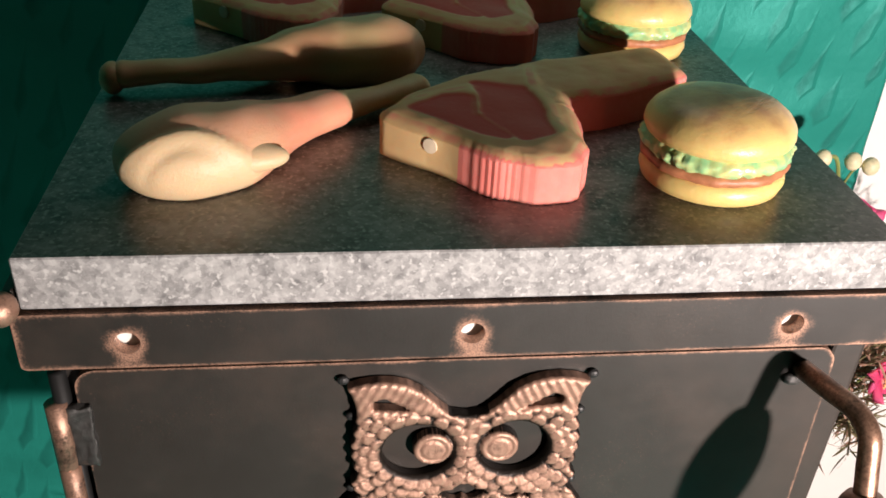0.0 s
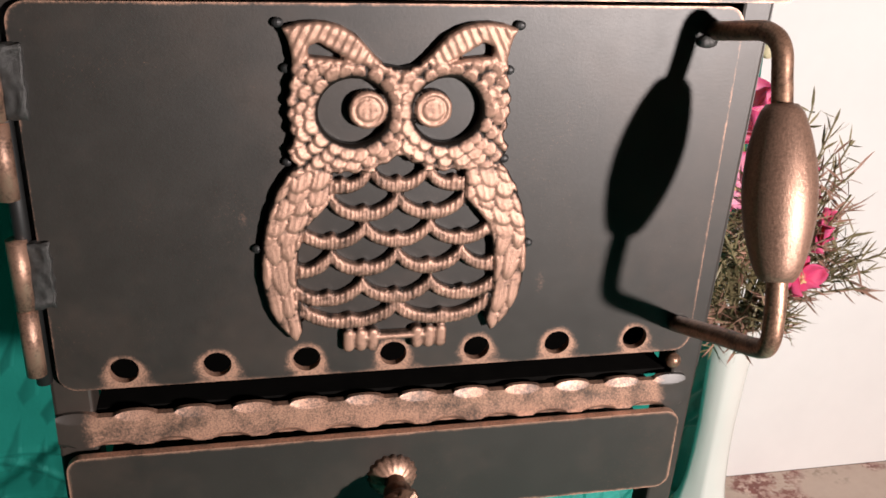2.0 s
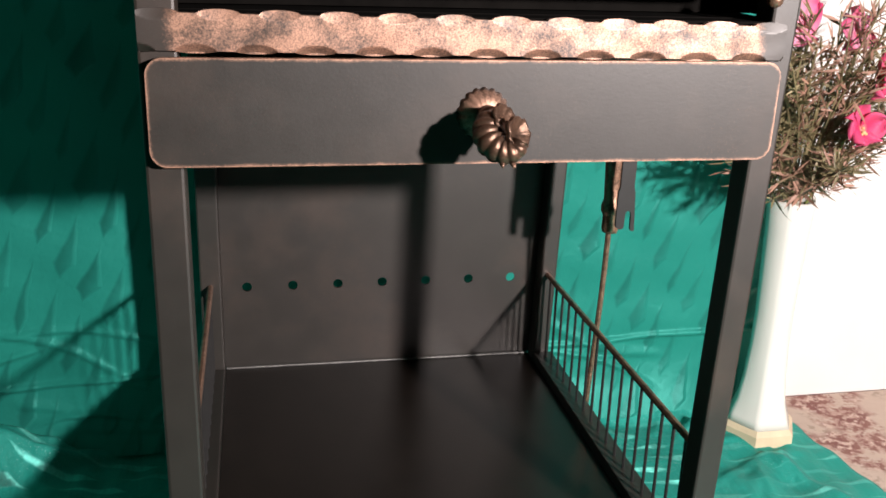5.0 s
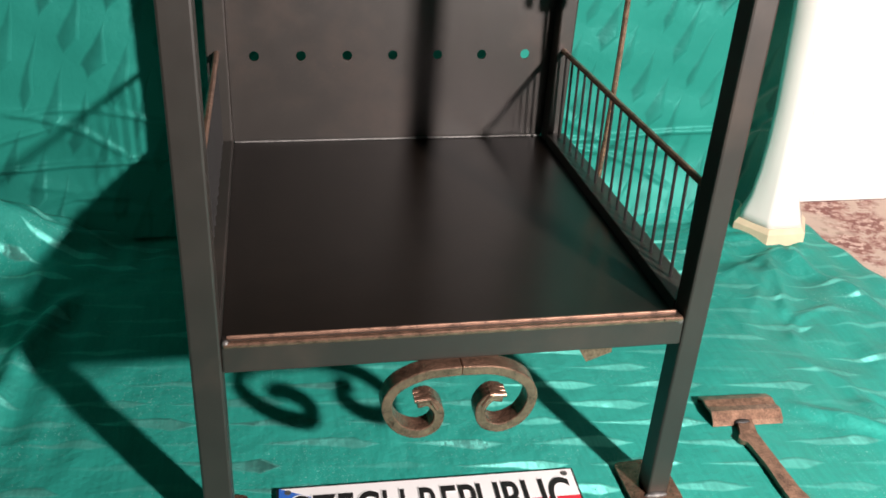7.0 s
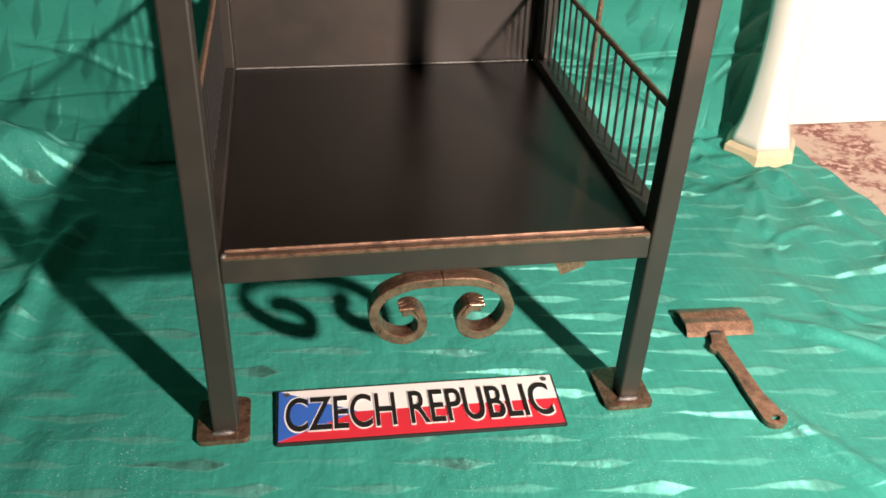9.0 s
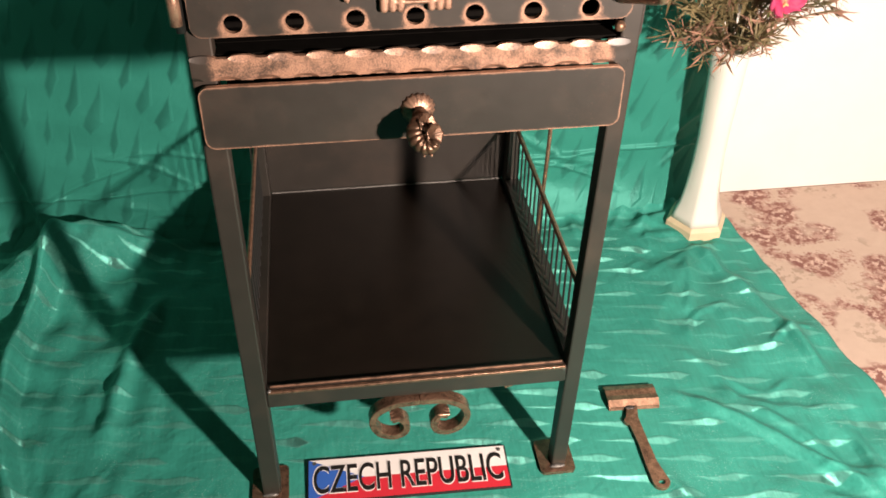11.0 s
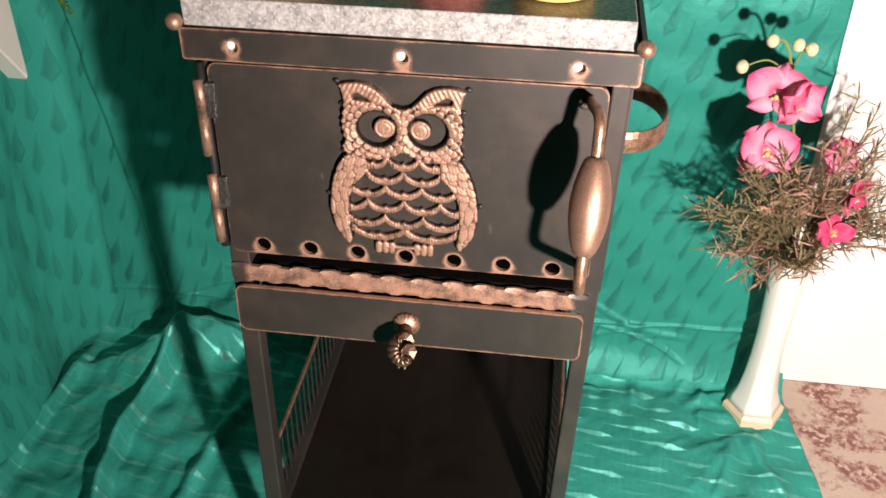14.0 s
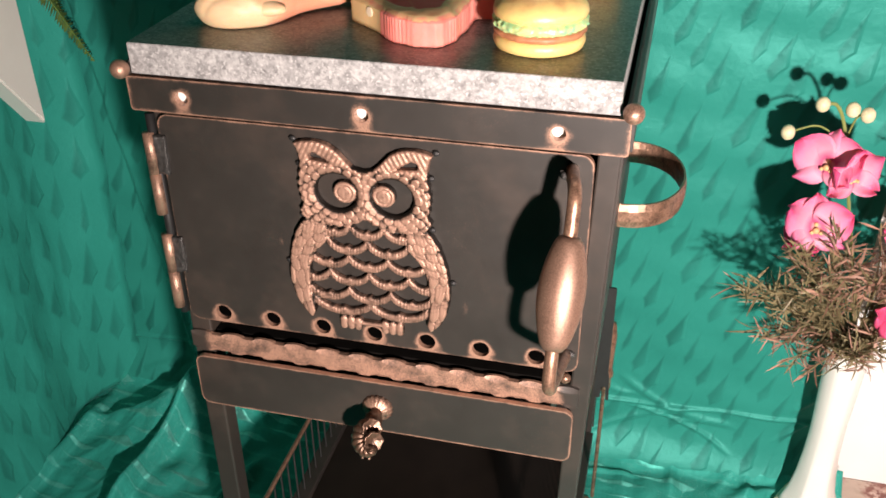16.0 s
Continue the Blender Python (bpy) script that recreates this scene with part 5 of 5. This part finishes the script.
blade = bmesh.new()
profile = [(0.021, 0.001), (0.019, 0.007), (0.008, 0.011), (-0.002, 0.010), (-0.012, 0.012), (-0.020, 0.006), (-0.022, 0.001)]
lower = [(y * 0.93, max(z - 0.0022, 0.0)) for y, z in profile]
loop = profile + lower[::-1]
ends = [[blade.verts.new((x, y, z)) for y, z in loop] for x in (-0.036, 0.036)]
for i in range(len(loop)):
    j = (i + 1) % len(loop)
    blade.faces.new((ends[0][i], ends[0][j], ends[1][j], ends[1][i]))
blade.faces.new(ends[0])
blade.faces.new(ends[1][::-1])
part("blade", blade, BRONZE, scraper)
part("weld_bead", ball((-0.007, -0.0225, 0.0055), 0.006, squash=(1.3, 0.6, 0.5)), WELD, scraper)


def handle_cut(X, Y):
    spine = np.minimum.reduce([capsule(X, Y, -0.004, -0.020, -0.008, -0.040, 0.0075, 0.0080), circle(X, Y, -0.0155, -0.0465, 0.0055), capsule(X, Y, -0.0085, -0.040, -0.0045, -0.085, 0.0082, 0.0070),
                               capsule(X, Y, -0.0045, -0.085, -0.003, -0.120, 0.0070, 0.0080), capsule(X, Y, -0.003, -0.120, 0.002, -0.152, 0.0080, 0.0112)])
    return np.maximum(spine, -circle(X, Y, 0.0025, -0.1525, 0.0045))


linked("handle", relief("handle", handle_cut, (-0.03, 0.03, -0.165, -0.010), 0.0018, 0.0065, 0.0015, flat=True), BRONZE, scraper)
scraper.matrix_basis = pose(0.3125, 0.1090, 0.0142, 0, 0, -2.5)

# ---- vase with silk flowers ----
vase = thing("white_vase", (0.553, 0.512, 0.004), "tall white six-sided vase with a flared cream foot", "vase")
def six_sided(w, h, r):
    """Flat sides that grow rounder towards the top."""
    k = (w % (math.pi / 3)) - math.pi / 6
    return 1 + (math.cos(math.pi / 6) / math.cos(k) - 1) * max(0.25, 1 - h / 0.25)


part("vase_body", lathe([(0.0480, 0.027), (0.0432, 0.038), (0.0361, 0.060), (0.0308, 0.095), (0.0273, 0.140), (0.0260, 0.190), (0.0279, 0.250), (0.0298, 0.310), (0.0316, 0.345), (0.0307, 0.350), (0.0279, 0.346), (0.0251, 0.300), (0.0186, 0.290)], 48, (0.553, 0.512, 0.004), wobble=six_sided), CERAMIC, vase, smooth=True)
part("vase_foot", lathe([(0.0528, 0.0), (0.0552, 0.004), (0.0548, 0.021), (0.0490, 0.0275), (0.0176, 0.0275)], 6, (0.553, 0.512, 0.004)), CREAM, vase, "cream glazed foot")

PETAL = tinted("silk_petal", [(0.0, (0.82, 0.60, 0.46)), (0.20, (0.62, 0.09, 0.22)), (0.42, (0.80, 0.34, 0.45)), (0.8, (0.74, 0.19, 0.33)), (1.0, (0.66, 0.07, 0.20))], "fade", 0.6, 0.3, 150, 0.3)
DEEP = tinted("deep_petal", [(0.0, (0.75, 0.45, 0.30)), (0.3, (0.62, 0.04, 0.13)), (1.0, (0.70, 0.09, 0.21))], "fade", 0.6, 0.3, 150, 0.3)
STEM = plain("green_stem", (0.20, 0.24, 0.07), 0.5, 0.2)
BUD = plain("cream_bud", (0.66, 0.60, 0.38), 0.5, 0.2, 150)
SPRAY = plain("silk_foliage", (0.205, 0.170, 0.088), 0.5, 0.5, 25)
SPRAY_RED = plain("silk_foliage_red", (0.33, 0.185, 0.132), 0.55, 0.4, 25)
LEAF = plain("fern_leaf", (0.11, 0.19, 0.045), 0.5, 0.4, 30)
PISTIL = plain("yellow_pistil", (0.74, 0.50, 0.24), 0.5, 0.3, 200)


def petal(bm, m, length, width, cup, wave, seed):
    """One cupped petal on a grid, thin but closed."""
    nu, nv = 9, 9
    rows = []
    for i in range(nu):
        s = i / (nu - 1)
        half = width * (math.sin(math.pi * min(0.08 + s * 0.90, 1.0)) ** 0.62)
        rows.append([])
        for j in range(nv):
            w = (j / (nv - 1) - 0.5) * 2
            z = cup * (s * s) * length + 0.30 * cup * half * w * w + wave * math.sin(3 * w + seed) * s * 0.004
            rows[-1].append(bm.verts.new(m @ Vector((w * half, s * length * (1 - 0.06 * w * w), z))))
    for i in range(nu - 1):
        for j in range(nv - 1):
            bm.faces.new((rows[i][j], rows[i][j + 1], rows[i + 1][j + 1], rows[i + 1][j]))


def blossom(parent, at, tilt, turn, size, mat, seed):
    """An orchid: three sepals behind, two broad petals, a lip."""
    base = pose(*at, tilt, 0, turn)
    for k, (angle, length, width, lift) in enumerate(((0, 1.0, 0.42, -0.03), (125, 0.95, 0.40, -0.03), (235, 0.95, 0.40, -0.03), (62, 1.05, 0.64, 0.03), (298, 1.05, 0.64, 0.03))):
        bm = bmesh.new()
        petal(bm, base @ pose(0, 0, lift * size, 0, 0, angle) @ pose(0, 0, 0, 14 * math.sin(seed * 3.7 + k * 2.1) + 6, 12 * math.sin(seed + k * 5.3), 0), length * size, width * size, 0.17, 2, seed + k)
        p = part("petal", bm, mat, parent, smooth=True)
        c = base.translation
        mark_all(p, "fade", lambda v, c=c: min(1.0, (v - c).length / size))
        p.modifiers.new("thickness", "SOLIDIFY").thickness = 0.0006
    bm = ball(base @ Vector((0, -0.10 * size, 0.13 * size)), 0.09 * size)
    ball(base @ Vector((0, 0.08 * size, 0.10 * size)), 0.06 * size, bm)
    for sx in (-1, 1):
        ball(base @ Vector((sx * 0.12 * size, -0.16 * size, 0.15 * size)), 0.055 * size, bm)
    part("lip", bm, PISTIL, parent, "yellow and white lip", smooth=True)


orchid = thing("orchid_spray", (0.545, 0.515, 0.30), "pink silk orchid stems with cream buds standing in the vase", "flowers")
stem_a = smooth_path([(0.556, 0.525, 0.30), (0.535, 0.495, 0.45), (0.495, 0.470, 0.60), (0.470, 0.465, 0.700), (0.452, 0.455, 0.742), (0.436, 0.450, 0.747)], 8)
part("stem", sweep(stem_a, lambda t: (0.0022, 0.0022), 7, (0, 1, 0)), STEM, orchid)
part("stem", sweep(smooth_path([(0.470, 0.466, 0.690), (0.476, 0.458, 0.728), (0.484, 0.448, 0.738)], 6), lambda t: (0.0013, 0.0013), 6, (0, 1, 0)), STEM, orchid)
part("stem", sweep(smooth_path([(0.470, 0.466, 0.690), (0.435, 0.455, 0.715), (0.402, 0.447, 0.708)], 6), lambda t: (0.0013, 0.0013), 6, (0, 1, 0)), STEM, orchid)
part("stem", sweep(smooth_path([(0.560, 0.525, 0.30), (0.585, 0.480, 0.42), (0.590, 0.440, 0.52)], 6), lambda t: (0.002, 0.002), 6, (0, 1, 0)), STEM, orchid)
for k, b in enumerate(((0.399, 0.446, 0.707), (0.433, 0.449, 0.746), (0.469, 0.452, 0.741), (0.486, 0.446, 0.738))):
    part("bud", ball(b, 0.0088, squash=(1, 1, 1.12)), BUD, orchid, smooth=True)
blossom(orchid, (0.452, 0.434, 0.674), 66, -22, 0.045, PETAL, 1)
blossom(orchid, (0.480, 0.428, 0.664), 72, 28, 0.040, PETAL, 9)
blossom(orchid, (0.452, 0.427, 0.588), 60, 6, 0.046, PETAL, 12)
blossom(orchid, (0.566, 0.455, 0.572), 70, 25, 0.032, PETAL, 23)
blossom(orchid, (0.592, 0.432, 0.520), 75, 40, 0.033, DEEP, 31)
blossom(orchid, (0.574, 0.425, 0.462), 80, 15, 0.030, DEEP, 44)
blossom(orchid, (0.445, 0.440, 0.560), 70, -30, 0.028, DEEP, 57)


def needle(bm, m, length, width):
    spine = [bm.verts.new(m @ Vector((0, s * length, -0.10 * length * s * s))) for s in (0.0, 0.35, 0.7)]
    left = [bm.verts.new(m @ Vector((-width * w, s * length, 0.12 * width - 0.10 * length * s * s))) for w, s in ((0.2, 0.0), (1, 0.35), (0.75, 0.7))]
    right = [bm.verts.new(m @ Vector((width * w, s * length, 0.12 * width - 0.10 * length * s * s))) for w, s in ((0.2, 0.0), (1, 0.35), (0.75, 0.7))]
    tip = bm.verts.new(m @ Vector((0, length, -0.12 * length)))
    for a in (left, right):
        for i in range(2):
            bm.faces.new((spine[i], a[i], a[i + 1], spine[i + 1]))
        bm.faces.new((spine[2], a[2], tip))


def spray(parent, root, ends, mat, seed, leaves, twig_mat):
    """A branching twig set with narrow leaves."""
    r = random.Random(seed)
    wood, foliage = bmesh.new(), bmesh.new()
    for end in ends:
        end = Vector(end)
        mid = root.lerp(end, 0.55) + Vector((r.uniform(-0.015, 0.015), r.uniform(-0.015, 0.015), 0.02))
        path = smooth_path([root, mid, end], 7)
        sweep(path, lambda t: (0.0012, 0.0012), 5, (0, 1, 0), bm=wood)
        for k in range(leaves):
            t = 0.30 + 0.70 * (k + r.random()) / leaves
            p = path[min(int(t * (len(path) - 1)), len(path) - 1)].lerp(path[min(int(t * (len(path) - 1)) + 1, len(path) - 1)], r.random())
            d = Vector((r.gauss(0, 1), r.gauss(0, 0.8), r.gauss(0, 0.8))).normalized() + (end - root).normalized() * 0.7
            q = Vector((0, 1, 0)).rotation_difference(d.normalized()).to_matrix().to_4x4()
            needle(foliage, Matrix.Translation(p) @ q @ Matrix.Rotation(r.uniform(0, 6.28), 4, "Y"), r.uniform(0.016, 0.040), r.uniform(0.0009, 0.0019))
    part("twig", wood, twig_mat, parent)
    part("foliage", foliage, mat, parent)


bush = thing("foliage_spray", (0.545, 0.505, 0.32), "brownish olive artificial asparagus foliage with narrow leaves in the vase", "foliage")
r = random.Random(5)
ROOT = Vector((0.557, 0.515, 0.345))
for k in range(27):
    ends = []
    for _ in range(3):
        a = r.uniform(0, 2 * math.pi)
        rad = r.uniform(0.35, 1.0) ** 0.7
        ends.append((0.518 + 0.168 * rad * math.cos(a), 0.405 - 0.070 * r.random() + 0.07 * rad * r.random() + 0.055 * max(0.0, math.cos(a)), 0.490 + 0.114 * rad * math.sin(a)))
    spray(bush, ROOT, ends, SPRAY if k % 3 else SPRAY_RED, 100 + k, 30, SPRAY)
spray(bush, ROOT, [(0.600, 0.46, 0.655), (0.572, 0.47, 0.665), (0.620, 0.45, 0.630)], SPRAY, 300, 30, SPRAY)
spray(bush, ROOT, [(0.585, 0.43, 0.620), (0.610, 0.42, 0.600), (0.560, 0.41, 0.600)], SPRAY_RED, 301, 34, SPRAY)
spray(bush, ROOT, [(0.500, 0.370, 0.575), (0.470, 0.380, 0.560), (0.530, 0.365, 0.570), (0.560, 0.365, 0.545)], SPRAY_RED, 302, 30, SPRAY)

# ---- wall planter with a fern ----
planter = thing("wall_planter", (-0.715, 0.42, 0.62), "white wedge-shaped wall planter", "planter")
wedge = bmesh.new()
outline = [(0.4885, 0.592), (0.490, 0.880), (0.270, 0.880)]
wfaces = [[wedge.verts.new((x, y, z)) for y, z in outline] for x in (-0.745, -0.706)]
wedge.faces.new(wfaces[0])
wedge.faces.new(wfaces[1][::-1])
for i in range(3):
    j = (i + 1) % 3
    wedge.faces.new((wfaces[0][i], wfaces[0][j], wfaces[1][j], wfaces[1][i]))
bmesh.ops.bevel(wedge, geom=wedge.edges[:], offset=0.003, segments=2, affect="EDGES")
part("pot", wedge, CERAMIC, planter)
fern = thing("fern", (-0.70, 0.38, 0.87), "green hanging fern growing in the wall planter", "fern")
r = random.Random(9)
for k, (end, sag) in enumerate((((-0.640, 0.550, 0.680), 0.06), ((-0.650, 0.300, 0.722), 0.03), ((-0.660, 0.262, 0.700), 0.03), ((-0.655, 0.235, 0.725), 0.03), ((-0.66, 0.285, 0.760), 0.03), ((-0.650, 0.520, 0.745), 0.06), ((-0.64, 0.23, 0.76), 0.04), ((-0.645, 0.330, 0.785), 0.04))):
    root = Vector((-0.705, 0.36 + 0.02 * r.random() + 0.03 * (k % 3), 0.872))
    end = Vector(end)
    path = smooth_path([root, root.lerp(end, 0.45) + Vector((0.02, 0, sag)), end], 16)
    bm = bmesh.new()
    sweep(path, lambda t: (0.0011, 0.0011), 5, (0, 1, 0), bm=bm)
    n = len(path)
    for i in range(3, n):
        t = i / (n - 1)
        d = (path[i] - path[i - 1]).normalized()
        side = d.cross(Vector((1, 0, 0.3))).normalized()
        for s in (-1, 1):
            for q in (0.0, 0.5):
                way = (side * s + d * 0.35).normalized()
                rot = Vector((0, 1, 0)).rotation_difference(way).to_matrix().to_4x4()
                needle(bm, Matrix.Translation(path[i - 1].lerp(path[i], q)) @ rot @ Matrix.Rotation(r.uniform(-0.4, 0.4), 4, "Y"), 0.026 * math.sin(math.pi * (0.12 + 0.85 * t)) ** 0.7, 0.0036)
    part("frond", bm, LEAF, fern)

# ---- tools hung at the stove's side ----
poker = thing("poker", (0.215, 0.30, 0.16), "iron poker with a turned handle hung beside the stove", "poker")
part("rod", sweep(smooth_path([(0.212, 0.292, 0.395), (0.212, 0.298, 0.30), (0.211, 0.312, 0.165)], 8), lambda t: (0.0028, 0.0028), 8, (0, 1, 0)), BRONZE, poker)
part("handle", lathe([(0.001, 0.0), (0.0075, 0.0), (0.0085, 0.004), (0.0082, 0.018), (0.0105, 0.022), (0.0105, 0.028), (0.0085, 0.034), (0.0095, 0.060), (0.0105, 0.085), (0.008, 0.105), (0.001, 0.108)], 20, (0.212, 0.2905, 0.388)), BRONZE, poker, smooth=True)
tongs = thing("fork_tool", (0.210, 0.25, 0.40), "dark iron two-tined tool hung beside the stove", "tool")
def fork_cut(X, Z):
    shaft = rounded(X, Z, 0.2100, 0.501, 0.0070, 0.071, 0.003)
    tines = np.minimum(capsule(X, Z, 0.2075, 0.440, 0.2060, 0.408, 0.0060, 0.0048), capsule(X, Z, 0.2145, 0.440, 0.2185, 0.403, 0.0038, 0.0020))
    return np.maximum(np.minimum(shaft, tines), -capsule(X, Z, 0.2130, 0.419, 0.2128, 0.395, 0.0028, 0.0038))


linked("fork", relief("fork", fork_cut, (0.196, 0.226, 0.392, 0.576), 0.0015, 0.2500, 0.2530), BLACK, tongs)
